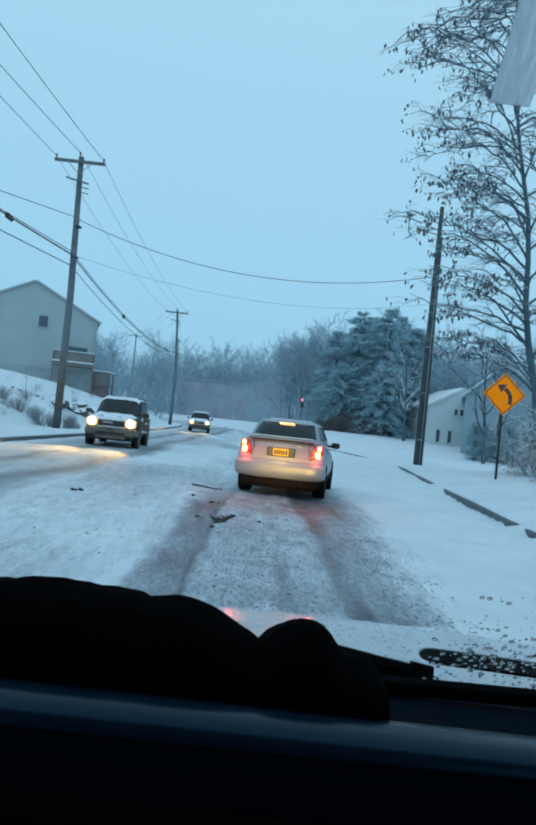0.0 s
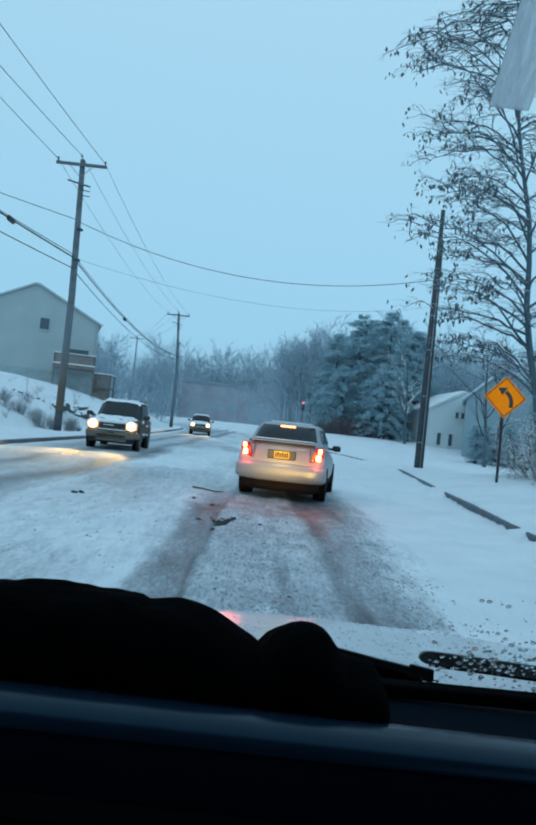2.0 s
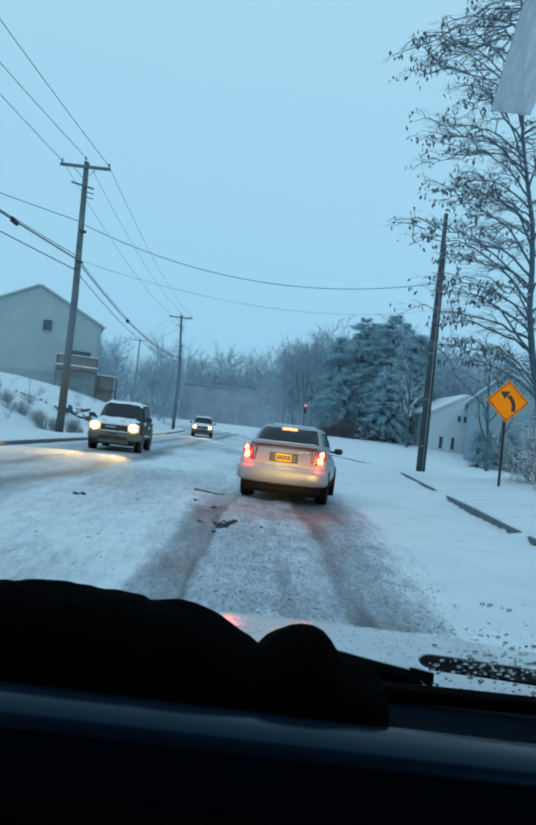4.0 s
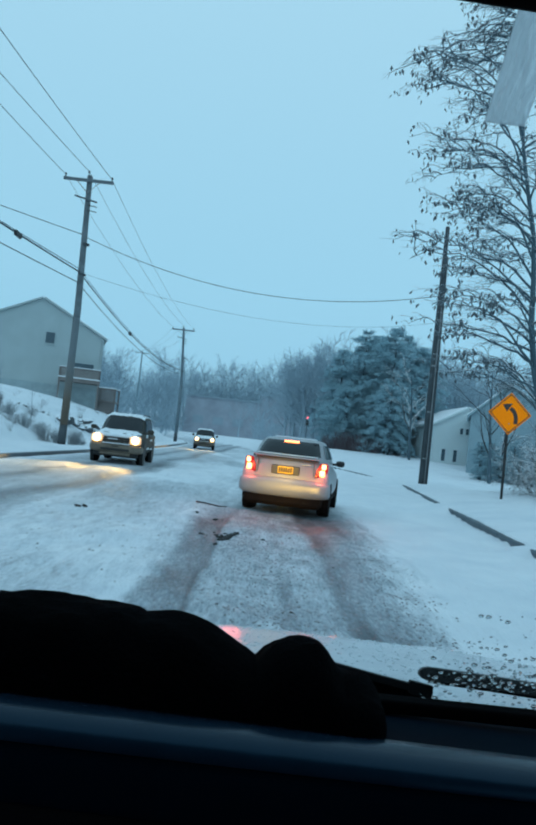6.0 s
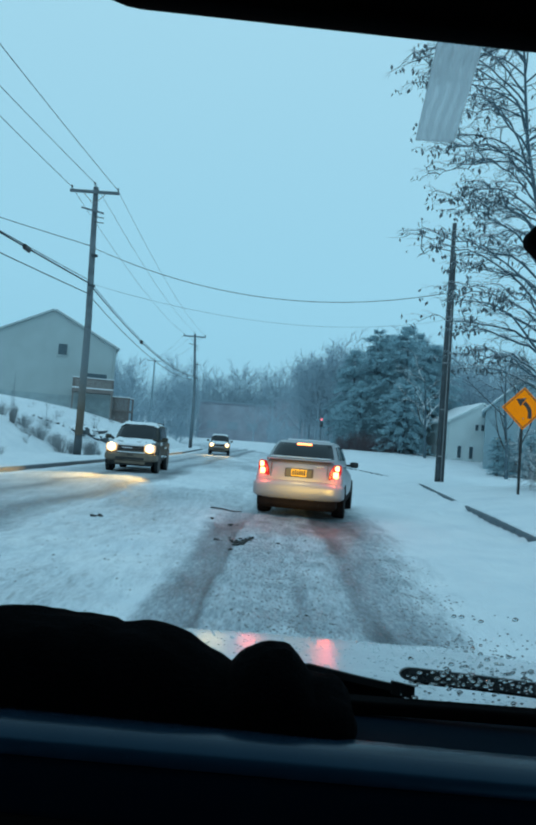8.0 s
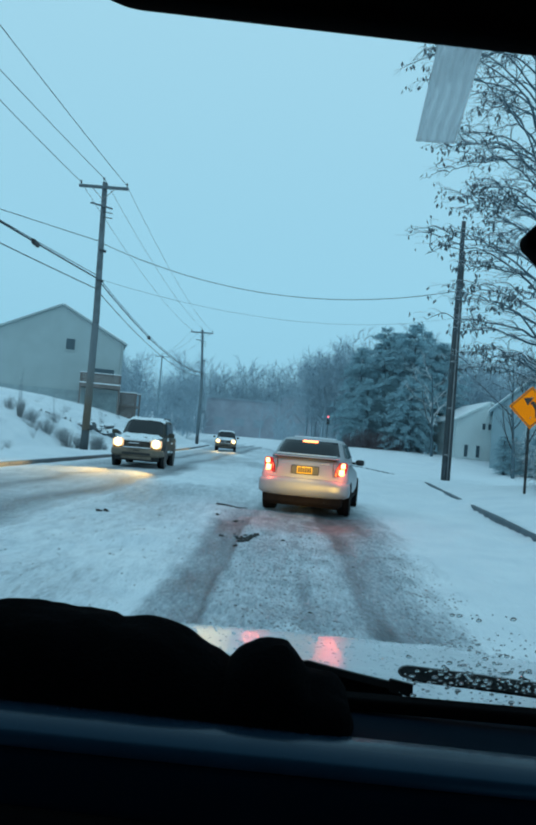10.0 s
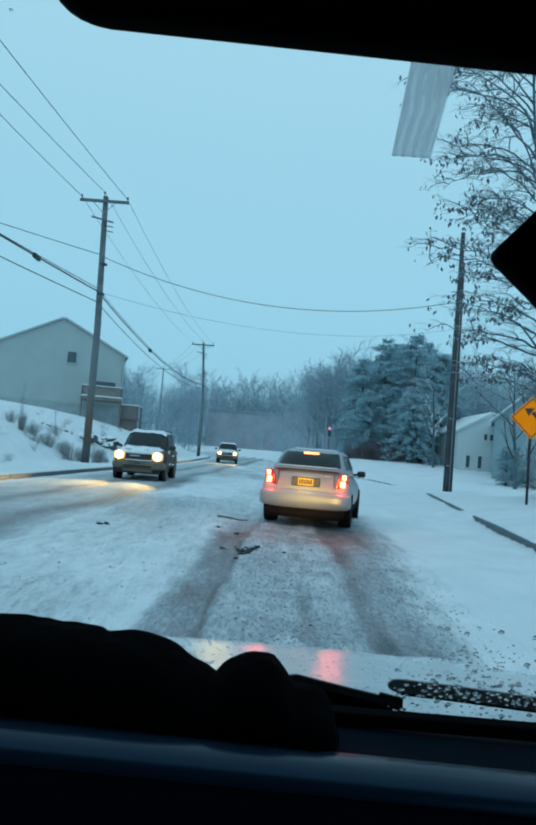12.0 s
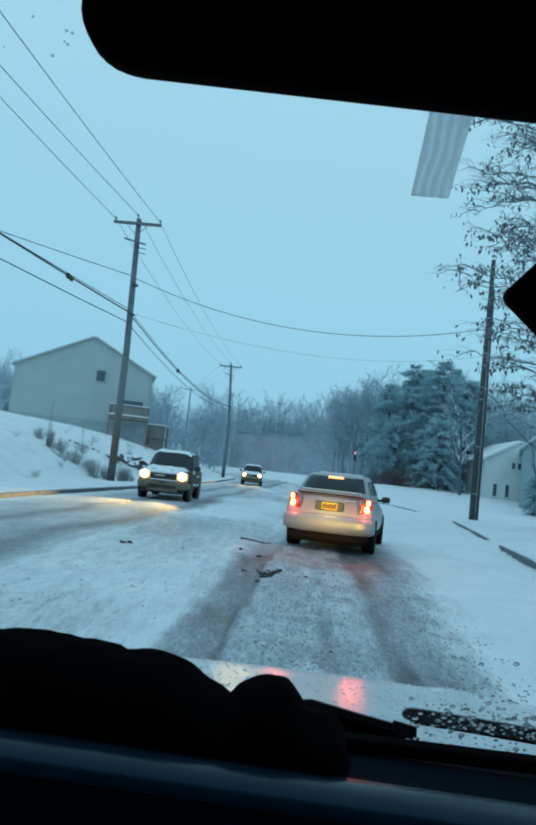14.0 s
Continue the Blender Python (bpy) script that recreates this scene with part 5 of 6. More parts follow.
for i, (x, y, h, w) in enumerate(((8.2, 75, 10.2, 3.2), (10.0, 72, 11.8, 3.6), (12.6, 70, 12.3, 4.0), (16.0, 73, 11.0, 3.8), (11.6, 74.5, 12.0, 3.8), (14.4, 74, 12.2, 4.1), (12.0, 66.5, 6.4, 3.0), (8.4, 70, 6.4, 3.0))):
    conifer(x, y, h, w, 100 + i)


# woods across the bend, far off
def woods():
    spec = dict(BARE, kids=(16, 10, 6), depth=2, least=0.026, wobble=0.13, thin=0.50, short=0.46, bare=0.22, angle=(52, 46, 42), low=1.3, cone=0.8)
    kinds, brush = [], []
    for s in range(8):
        g = Grower(300 + s)
        g.far = True
        g.grow(Vector((0, 0, -0.4)), Vector((0, 0, 1)), 10.5, 0.16, 0, spec)
        v, f = g.arrays()
        kinds.append((v, np.array([q if len(q) == 4 else (*q, q[-1]) for q in f])))
    low = dict(BARE, kids=(13, 6), depth=1, least=0.035, wobble=0.16, thin=0.6, short=0.7, bare=0.02, angle=(48, 44), lift=(0.0, 0.1))
    for s in range(6):
        g = Grower(360 + s)
        g.far = True
        for k in range(7):
            g.grow(Vector((g.rng.gauss(0, 1.2), g.rng.gauss(0, 1.2), -0.3)), Vector((g.rng.gauss(0, 0.3), g.rng.gauss(0, 0.3), 1)), g.rng.uniform(2.6, 4.6), 0.06, 0, low)
        v, f = g.arrays()
        brush.append((v, np.array(f)))
    rng = random.Random(8)
    spots = []
    for i in range(620):
        a = rng.uniform(-66, 46)
        spots.append((a, rng.uniform(104, 175), rng.uniform(0.72, 1.08), kinds))
    for i in range(115):
        spots.append((rng.uniform(9, 36), rng.uniform(82, 112), rng.uniform(0.85, 1.25), kinds))
    for i in range(60):
        spots.append((rng.uniform(-62, -17), rng.uniform(84, 114), rng.uniform(0.55, 0.85), kinds))
    for i in range(560):
        spots.append((rng.uniform(-66, 46), rng.uniform(96, 150), rng.uniform(0.7, 1.3), brush))
    for i in range(60):
        spots.append((rng.uniform(6, 38), rng.uniform(78, 100), rng.uniform(0.6, 1.0), brush))
    for i in range(95):
        x = rng.uniform(-28, 46)
        spots.append((x, rng.uniform(165, 188), rng.uniform(0.95, 1.55) + 0.016 * max(0.0, x + 4), kinds))
    for i in range(34):
        x = rng.uniform(2.5, 9.5)
        spots.append((x, rng.uniform(88, 99), rng.uniform(0.84, 0.98) + 0.028 * (x - 2.5), kinds))
    for i in range(26):
        spots.append((rng.uniform(-8, 15), rng.uniform(116, 125), rng.uniform(0.6, 1.1), kinds if i % 2 else brush))
    for i in range(90):
        spots.append((rng.uniform(-50, -2), rng.uniform(146, 178), rng.uniform(0.8, 1.15), kinds if i % 3 else brush))
    allv, allf, o = [], [], 0
    for x, y, s, kind in spots:
        if y < 140 and abs(x - P3[0] * y / P3[1]) < 2.6 or kerb_left(y) - 3 < x < kerb_right(y) + 3 or (-17 < x < 26 and 147 < y < 164) or (-15.5 < x < 15 and 100 < y < 148 and rng.random() < 0.90):
            continue
        v, f = rng.choice(kind)
        a = rng.random() * 6.283
        Q = np.array([[math.cos(a), -math.sin(a), 0], [math.sin(a), math.cos(a), 0], [0, 0, 1]])
        allv.append((v * s) @ Q.T + np.array([x, y, gz(x, y)]))
        allf.append(f + o)
        o += len(v)
    me = bpy.data.meshes.new("bare_woods")
    me.from_pydata(np.concatenate(allv).tolist(), [], np.concatenate(allf).tolist())
    tagged(finish("bare_woods", me, WOODS), "grey bare winter woods across the bend, haze in their colour", "woods", kind="stuff")


woods()


def twigs(name, x, y, h, w, n, seed, mat, label, group, root=0.12):
    """A shrub of many thin stems from one root."""
    rng = random.Random(seed)
    th = empty(name, pose(x, y, gz(x, y)), label, "bush", group)
    V, F = [], []
    for i in range(n):
        a, t = rng.random() * 6.283, rng.random() ** 0.6
        p = Vector((root * w * t * math.cos(a), root * w * t * math.sin(a), -0.1))
        q = Vector((w * t * math.cos(a), w * t * math.sin(a), h * rng.uniform(0.45, 1.0) * (1.05 - 0.35 * t)))
        m = p.lerp(q, 0.55) + Vector((0, 0, 0.12 * h))
        r = 0.003 + 0.0025 * h
        for pts, rr in (([p, m, q], r),) + tuple((([s, s + Vector((rng.gauss(0, 0.2), rng.gauss(0, 0.2), rng.uniform(0.02, 0.3))) * h * 0.5]), r * 0.6) for s in (p.lerp(m, rng.random()), m.lerp(q, rng.random()), m.lerp(q, rng.random()), m.lerp(q, rng.random()))):
            VV, FF = tube(pts, [rr] * (len(pts) - 1) + [rr * 0.4], 3, False)
            o = len(V)
            V += VV
            F += [tuple(k + o for k in f) for f in FF]
    raw("stems", V, F, mat, th)
    return th


rng = random.Random(14)
def shrub(x, y, h, w, seed):
    """A tangle of arching stems that fork twice, each twig carrying snow."""
    g = Grower(seed)
    spec = dict(BARE, kids=(8, 6), depth=2, wobble=0.22, lift=(-0.02, 0.05, 0.0), droop=0.25, bare=0.12, angle=(55, 50), thin=0.62, short=0.50, least=0.0055, taper=0.5, top=0.4)
    g.far = True
    for k in range(int(15 * w)):
        a, lean = g.rng.random() * 6.283, g.rng.uniform(0.25, 1.1)
        g.grow(Vector((0.35 * w * math.cos(a) * g.rng.random(), 0.35 * w * math.sin(a), -0.1)), Vector((lean * math.cos(a), lean * math.sin(a), 1)), h * g.rng.uniform(0.7, 1.25), 0.013, 0, spec)
    th = empty("snowy_bush", pose(x, y, gz(x, y)), "tangled bare bush holding snow behind the sign", "bush", "bushes by the sign")
    raw("stems", g.V, g.F, TWIG_WHITE, th)


for i, (x, y, h, w) in enumerate(((9.0, 22.8, 1.2, 0.9), (9.9, 22.2, 1.9, 1.3), (9.7, 24.2, 1.9, 1.4), (10.9, 23.4, 2.6, 1.6), (9.9, 20.2, 1.5, 1.2), (8.5, 20.6, 0.7, 0.6))):
    shrub(x, y, h, w, 400 + i)
for i in range(7):
    x, y = 15.4 + i * 0.75 + rng.gauss(0, 0.15), 49.5 + rng.gauss(0, 0.5)
    conifer(x, y, rng.uniform(1.9, 3.0), rng.uniform(0.55, 0.85), 430 + i, "hedge_shrub", "snow-dusted evergreen shrub in front of the house", "hedge shrubs", 0.5)
for i in range(64):
    y = rng.uniform(27, 62)
    x = float(kerb_left(y)) - rng.uniform(2.6, 9.5)
    hh = rng.choice((0.15, 0.2, 0.25, 0.3, 0.35, 0.45, 0.6))
    if abs(x - P1[0]) < 0.5 and abs(y - P1[1]) < 1:
        continue
    twigs("dry_weed_clump", x, y, hh, 0.25 + 0.25 * hh, int(9 + 9 * hh), 450 + i, BRUSH, "dry brown weeds poking through snow on the bank", "weeds on the bank")


for i, (x, y, h, w) in enumerate(((-10.4, 36.6, 1.0, 0.6), (-9.0, 36.4, 0.95, 0.5), (-12.0, 36.0, 0.6, 0.6), (-13.1, 37.0, 1.2, 0.3), (-11.2, 38.0, 0.6, 0.6), (-14.2, 38.5, 0.8, 0.5), (-12.6, 41.0, 0.7, 0.7))):
    twigs("dry_bush", x, y, h, w, 75, 540 + i, BRUSH, "dry grey-brown bush beside the pole on the snowy bank", "bushes on the bank", 0.4)

for i, (x, y, h, w) in enumerate(((7.0, 68.6, 1.7, 1.0), (8.2, 67.8, 2.2, 1.2), (9.5, 67.2, 1.9, 1.2), (10.8, 66.4, 1.5, 1.1))):
    twigs("brown_brush", x, y, h, w, 170, 580 + i, BRUSH_BROWN, "dense reddish-brown brush at the foot of the pines", "brush under the pines", 0.6)

for i, (x, y, h) in enumerate(((-13.4, 37.5, 2.3), (-12.4, 40.5, 1.9), (-11.4, 44.0, 2.0), (-15.2, 43.0, 2.4))):
    bare_tree("bare_sapling", x, y, h, 0.02, 560 + i, BRUSH, "thin bare sapling on the snowy bank", dict(BARE, kids=(9, 4), depth=1, least=0.006, short=0.35), group="saplings on the bank")

for i, (x, y, h, w) in enumerate(((-8.7, 37.4, 0.30, 0.22), (-8.4, 38.8, 0.26, 0.25), (-8.2, 40.6, 0.38, 0.25), (-8.3, 42.8, 0.28, 0.3), (-8.0, 44.6, 0.45, 0.3), (-10.9, 37.2, 0.75, 0.55), (-11.6, 36.8, 0.8, 0.6), (-9.9, 37.0, 0.85, 0.5), (-12.7, 37.6, 0.75, 0.6), (-8.95, 36.9, 0.8, 0.4))):
    twigs("frosted_bush", x, y, h, w, int(60 + 110 * h), 600 + i, FROSTED, "low frosted grey bush at the foot of the bank", "bushes on the bank", 0.35)

# rocks along the foot of the bank
def rock(x, y, s, seed, lift=0.0):
    b = bmesh.new()
    bmesh.ops.create_icosphere(b, subdivisions=2, radius=1.0)
    r = random.Random(seed)
    off = Vector((r.random() * 50, r.random() * 50, r.random() * 50))
    for v in b.verts:
        v.co *= 0.75 + 0.5 * noise.noise(v.co * 0.9 + off)
        v.co.x *= s * 1.25
        v.co.y *= s
        v.co.z *= s * 0.7
    ob = part("rock", b, ROCK, None, m=pose(x, y, gz(x, y) + s * 0.16 + lift, r.uniform(-10, 10), r.uniform(-10, 10), r.uniform(0, 360)))
    tagged(ob, "grey boulder capped with snow at the bank", "rock", "boulders along the bank")


rr = random.Random(77)
for i in range(24):
    t = (i % 12) / 11
    tier = i // 12
    y = 45.8 + 6.6 * t + rr.gauss(0, 0.2)
    x = -11.7 + 3.7 * t + rr.gauss(0, 0.2) - 0.35 * tier
    rock(x, y, rr.uniform(0.34, 0.55) * (1 - 0.25 * tier), 500 + i, 0.30 * tier)
rock(-11.75, 45.0, 0.72, 540, 0.1)
for i in range(6):
    rock(-13.8 + 0.25 * i + rr.gauss(0, 0.05), 42.0 + 0.4 * i, rr.uniform(0.18, 0.26), 550 + i, -0.08)


# ---- loose clods on the road ----
def clod(x, y, s, seed, label, group="slush clods on the road"):
    b = bmesh.new()
    r = random.Random(seed)
    off = Vector((r.random() * 90, r.random() * 90, 0))
    bmesh.ops.create_icosphere(b, subdivisions=2, radius=1.0)
    for v in b.verts:
        k = 0.6 + 0.9 * noise.noise(v.co * 1.6 + off)
        v.co = Vector((v.co.x * s * k, v.co.y * s * 0.8 * k, v.co.z * s * 0.62 * k))
    ob = part("slush_clod", b, CLOD, None, m=pose(x, y, gz(x, y) + s * 0.05, 0, 0, r.uniform(0, 360)))
    tagged(ob, label, "slush clod", group)


cr_ = random.Random(9)
for i in range(26):
    clod(-0.31 + cr_.gauss(0, 0.15), 10.35 + cr_.gauss(0, 0.36), cr_.uniform(0.035, 0.095), 600 + i, "dark frozen clod dropped in the tyre rut")
for i in range(4):
    clod(-2.70 + cr_.gauss(0, 0.06), 11.85 + cr_.gauss(0, 0.05), cr_.uniform(0.04, 0.08), 620 + i, "dark frozen clod lying on the snow")
for i in range(34):
    x, y = cr_.uniform(-2.6, 1.9), cr_.uniform(4.8, 12.6)
    clod(x, y, cr_.uniform(0.010, 0.026), 640 + i, "small dark clod of road slush")


def road_grit():
    """Fine dark crumbs thrown over the packed snow, thickest along the tracks."""
    r = random.Random(31)
    b = bmesh.new()
    bmesh.ops.create_icosphere(b, subdivisions=1, radius=1.0)
    v0 = [v.co.copy() for v in b.verts]
    f0 = [tuple(v.index for v in f.verts) for f in b.faces]
    b.free()
    V, F = [], []
    for i in range(3000):
        kind = r.random()
        if kind < 0.34:
            x = 0.30 + r.gauss(0, 0.30)
        elif kind < 0.60:
            x = 1.45 + r.gauss(0, 0.22)
        else:
            x = r.uniform(-0.9, 1.9) if kind < 0.94 else r.uniform(-3.4, -0.9)
        y = 4.6 + 9.2 * r.random() ** 1.3
        s = r.uniform(0.004, 0.013) * (1.0 + 0.5 * (r.random() < 0.08))
        a, q = r.random() * 6.283, r.uniform(0.6, 1.4)
        o, z = len(V), gz(x, y) + s * 0.2
        for c in v0:
            k = s * r.uniform(0.7, 1.25)
            V.append((x + k * (c.x * math.cos(a) - c.y * math.sin(a)) * q, y + k * 1.6 * (c.x * math.sin(a) + c.y * math.cos(a)), z + k * 0.6 * c.z))
        F += [tuple(j + o for j in f) for f in f0]
    tagged(raw("road_grit", V, F, GRIT), "dark frozen grit scattered over the packed snow", "grit", kind="stuff")


road_grit()
tagged(raw("broken_branch", *tube([(-1.06, 14.45, gz(-1.06, 14.45) + 0.02), (-0.85, 14.38, gz(-0.85, 14.38) + 0.03), (-0.62, 14.28, gz(-0.62, 14.28) + 0.025), (-0.44, 14.24, gz(-0.44, 14.24) + 0.02)], [0.016, 0.014, 0.012, 0.007], 7), CLOD, None, "", True), "thin dark broken branch lying in the slush", "branch")
clod(-0.9, 12.6, 0.06, 720, "dark frozen clod lying on the snow")
clod(-0.55, 12.2, 0.07, 721, "dark frozen clod lying on the snow")


# ---- the car that the camera is in ----
own = empty("own_car", pose(0, 0, 0), "car cabin with dark dashboard and wet white hood", "car")


def dashboard():
    """Swept across the cabin: the top shelf, a rolled lip, and the face below it."""
    prof = [(1.02, 1.050), (0.96, 1.062), (0.88, 1.078), (0.80, 1.095), (0.755, 1.107), (0.73, 1.112), (0.712, 1.111), (0.697, 1.105), (0.685, 1.094), (0.678, 1.080), (0.672, 1.05), (0.66, 0.98), (0.65, 0.86), (0.70, 0.70), (1.02, 0.70)]
    V, F = [], []
    xs = np.linspace(-0.74, 0.84, 40)
    for x in xs:
        for y, z in prof:
            V.append((x, y + 0.02 * math.sin(x * 2.2), z - 0.003 - 0.032 * x))
    n = len(prof)
    F = [(i * n + k, i * n + (k + 1) % n, (i + 1) * n + (k + 1) % n, (i + 1) * n + k) for i in range(len(xs) - 1) for k in range(n)]
    F += [tuple(range(n))[::-1], tuple(range(len(V) - n, len(V)))]
    d = raw("dashboard", V, F, DASH, own, "near-black vinyl dashboard with a rolled lip, sky blue put in", True)
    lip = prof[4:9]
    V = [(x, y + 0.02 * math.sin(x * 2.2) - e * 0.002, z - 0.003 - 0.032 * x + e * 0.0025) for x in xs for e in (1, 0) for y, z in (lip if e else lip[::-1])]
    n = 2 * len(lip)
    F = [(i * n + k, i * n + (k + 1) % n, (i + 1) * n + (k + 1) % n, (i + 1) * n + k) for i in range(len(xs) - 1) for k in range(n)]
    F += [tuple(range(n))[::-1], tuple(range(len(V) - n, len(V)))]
    raw("rolled_lip", V, F, LIP, d, "satin rolled lip, the sky's sheen put into its blue", True)
    # black panel added over the face, its shade held in the colour
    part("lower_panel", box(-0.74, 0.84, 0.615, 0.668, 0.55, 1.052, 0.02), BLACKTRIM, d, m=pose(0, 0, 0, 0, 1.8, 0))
    part("demister_strip", box(0.05, 0.8, 0.955, 0.985, 1.058, 1.075, 0.004), BLACKTRIM, d)


dashboard()


def hood():
    V, F = [], []
    xs, ys = np.linspace(-0.85, 0.95, 46), np.linspace(1.04, 2.12, 40)
    for y in ys:
        for x in xs:
            z = 1.042 - 0.145 * (y - 1.04) - 0.16 * max(0, y - 1.75) ** 1.5 - 0.05 * (x - 0.05) ** 2 - 0.5 * max(0, abs(x - 0.05) - 0.66) ** 2
            z += 0.008 * math.exp(-((x - 0.05 - 0.42) / 0.05) ** 2) + 0.008 * math.exp(-((x - 0.05 + 0.42) / 0.05) ** 2)
            V.append((x, y, z))
    nx = len(xs)
    F = [(j * nx + i, j * nx + i + 1, (j + 1) * nx + i + 1, (j + 1) * nx + i) for j in range(len(ys) - 1) for i in range(nx - 1)]
    h = raw("hood", V, F, HOOD, own, "wet white painted hood", True)
    md = h.modifiers.new("thick", "SOLIDIFY")
    md.thickness, md.offset = 0.015, -1
    part("cowl", box(-0.8, 0.9, 0.99, 1.045, 0.98, 1.040, 0.008), BLACKTRIM, own, "black cowl panel below the windscreen")
    part("nose", box(-0.8, 0.9, 2.05, 2.16, 0.45, 0.80, 0.05), HOOD, own)



def hood_beads():
    """Melt water standing in beads on the painted hood."""
    r = random.Random(17)
    V, F, m = [], [], 7
    for i in range(1500):
        x, y = r.uniform(-0.42, 0.72), 1.10 + 0.92 * r.random()
        rad = r.choice((0.0016, 0.0022, 0.003, 0.0042)) * r.uniform(0.8, 1.2)
        z = 1.042 - 0.145 * (y - 1.04) - 0.16 * max(0, y - 1.75) ** 1.5 - 0.05 * (x - 0.05) ** 2 - 0.5 * max(0, abs(x - 0.05) - 0.66) ** 2
        z += 0.008 * math.exp(-((x - 0.05 - 0.42) / 0.05) ** 2) + 0.008 * math.exp(-((x - 0.05 + 0.42) / 0.05) ** 2)
        o, q = len(V), r.uniform(0.8, 1.4)
        for ring, up in ((1.0, 0.0), (0.8, 0.32), (0.42, 0.52)):
            V += [(x + q * rad * ring * math.cos(6.2832 * k / m), y + rad * ring * math.sin(6.2832 * k / m), z + rad * up) for k in range(m)]
        V.append((x, y, z + rad * 0.58))
        for j in (0, m):
            F += [(o + j + k, o + j + (k + 1) % m, o + j + m + (k + 1) % m, o + j + m + k) for k in range(m)]
        F += [(o + 2 * m + k, o + 2 * m + (k + 1) % m, o + 3 * m) for k in range(m)]
    tagged(raw("water_beads", V, F, BEAD, None, "", True), "melt-water beads standing on the wet hood", "water drops", kind="stuff")


hood()
hood_beads()
GLASS0, GLASS1 = Vector((0, 1.03, 1.045)), Vector((0, 0.517, 1.833))


def on_glass(x, s, lift=0.0):
    p = GLASS0.lerp(GLASS1, s)
    n = Vector((0, GLASS1.z - GLASS0.z, GLASS0.y - GLASS1.y)).normalized()
    return Vector((x, p.y, p.z)) + n * lift


ws = raw("windscreen", [on_glass(-0.74, 0), on_glass(0.84, 0), on_glass(0.78, 1), on_glass(-0.68, 1)], [(0, 1, 2, 3)], SCREEN, own, "clear windscreen")
ws.visible_shadow = False


def cabin():
    part("roof", box(-0.74, 0.84, -1.35, 0.54, 1.848, 1.885, 0.01), BLACKTRIM, own, "dark headliner")
    part("floor_pan", box(-0.74, 0.84, -1.35, 0.9, 0.25, 0.30, 0.01), BLACKTRIM, own)
    part("rear_panel", box(-0.74, 0.84, -1.40, -1.352, 0.3, 1.846, 0.01), BLACKTRIM, own)
    for x in (-0.79, 0.845):
        part("side_panel", box(x, x + 0.05, -1.35, 1.0, 0.3, 1.10, 0.01), BLACKTRIM, own)
        part("door_header", box(x, x + 0.05, -1.35, 0.56, 1.70, 1.846, 0.01), BLACKTRIM, own)
        part("door_pillar", box(x, x + 0.05, -0.62, -0.48, 1.102, 1.698, 0.01), BLACKTRIM, own)
        part("rear_pillar", box(x, x + 0.05, -1.35, -1.12, 1.102, 1.698, 0.01), BLACKTRIM, own)
        for y0, y1 in ((-1.118, -0.622), (-0.478, 0.60)):
            pane = part("side_window", box(x + 0.02, x + 0.026, y0, y1, 1.102, 1.698, 0), SCREEN, own, "clear side window")
            pane.visible_shadow = False
        V, F = tube([(x + 0.02, 1.02, 1.08), (x + 0.03, 0.50, 1.85)], 0.045, 8)
        raw("windscreen_pillar", V, F, BLACKTRIM, own, smooth=True)
        part("fender", box(x - 0.06, x + 0.11, 1.02, 2.05, 0.45, 0.86, 0.05), HOOD, own)

    part("roof_skin", box(-0.80, 0.90, -1.42, 0.55, 1.887, 1.915, 0.012), HOOD, own)
    part("rear_skin", box(-0.80, 0.90, -1.47, -1.405, 0.35, 1.885, 0.02), HOOD, own)
    for x in (-0.815, 0.897):
        part("door_skin", box(x, x + 0.022, -1.40, 1.0, 0.32, 1.09, 0.008), HOOD, own)
    for s in (-1, 1):
        for y in (1.62, -0.95):
            wheel(own, 0.05 + s * 0.75, y, 0.31, s)


cabin()


def rounded_plate(w, h, t, r, seg=8):
    """A slab in the xz plane with round corners."""
    out = []
    for cx, cz, a0 in ((w / 2 - r, h / 2 - r, 0), (-w / 2 + r, h / 2 - r, 90), (-w / 2 + r, -h / 2 + r, 180), (w / 2 - r, -h / 2 + r, 270)):
        for k in range(seg + 1):
            a = radians(a0 + 90 * k / seg)
            out.append((cx + r * math.cos(a), cz + r * math.sin(a)))
    n = len(out)
    rings = ((-t / 2, 0.985), (-t / 2 + t * 0.2, 1.0), (t / 2 - t * 0.2, 1.0), (t / 2, 0.985))
    V = [(x * q, y, z * q) for y, q in rings for x, z in out]
    F = [(i * n + k, i * n + (k + 1) % n, (i + 1) * n + (k + 1) % n, (i + 1) * n + k) for i in range(3) for k in range(n)]
    return V, F + [tuple(range(n))[::-1], tuple(range(3 * n, 4 * n))]


V, F = rounded_plate(0.46, 0.20, 0.022, 0.045)
raw("sun_visor", V, F, BLACKTRIM, own, "black sun visor folded down a little", True, pose(0.078, 0.45, 1.761, 0, 2.2, 0))
V, F = rounded_plate(0.13, 0.13, 0.02, 0.007)
raw("rear_view_mirror", V, F, BLACKTRIM, own, "black rear-view mirror housing", True, pose(0.2495, 0.50, 1.555, 0, 42, 0))
V, F = tube([(0.30, 0.50, 1.60), (0.31, 0.56, 1.70), (0.31, 0.545, 1.785)], 0.012, 8)
raw("mirror_stem", V, F, BLACKTRIM, own)


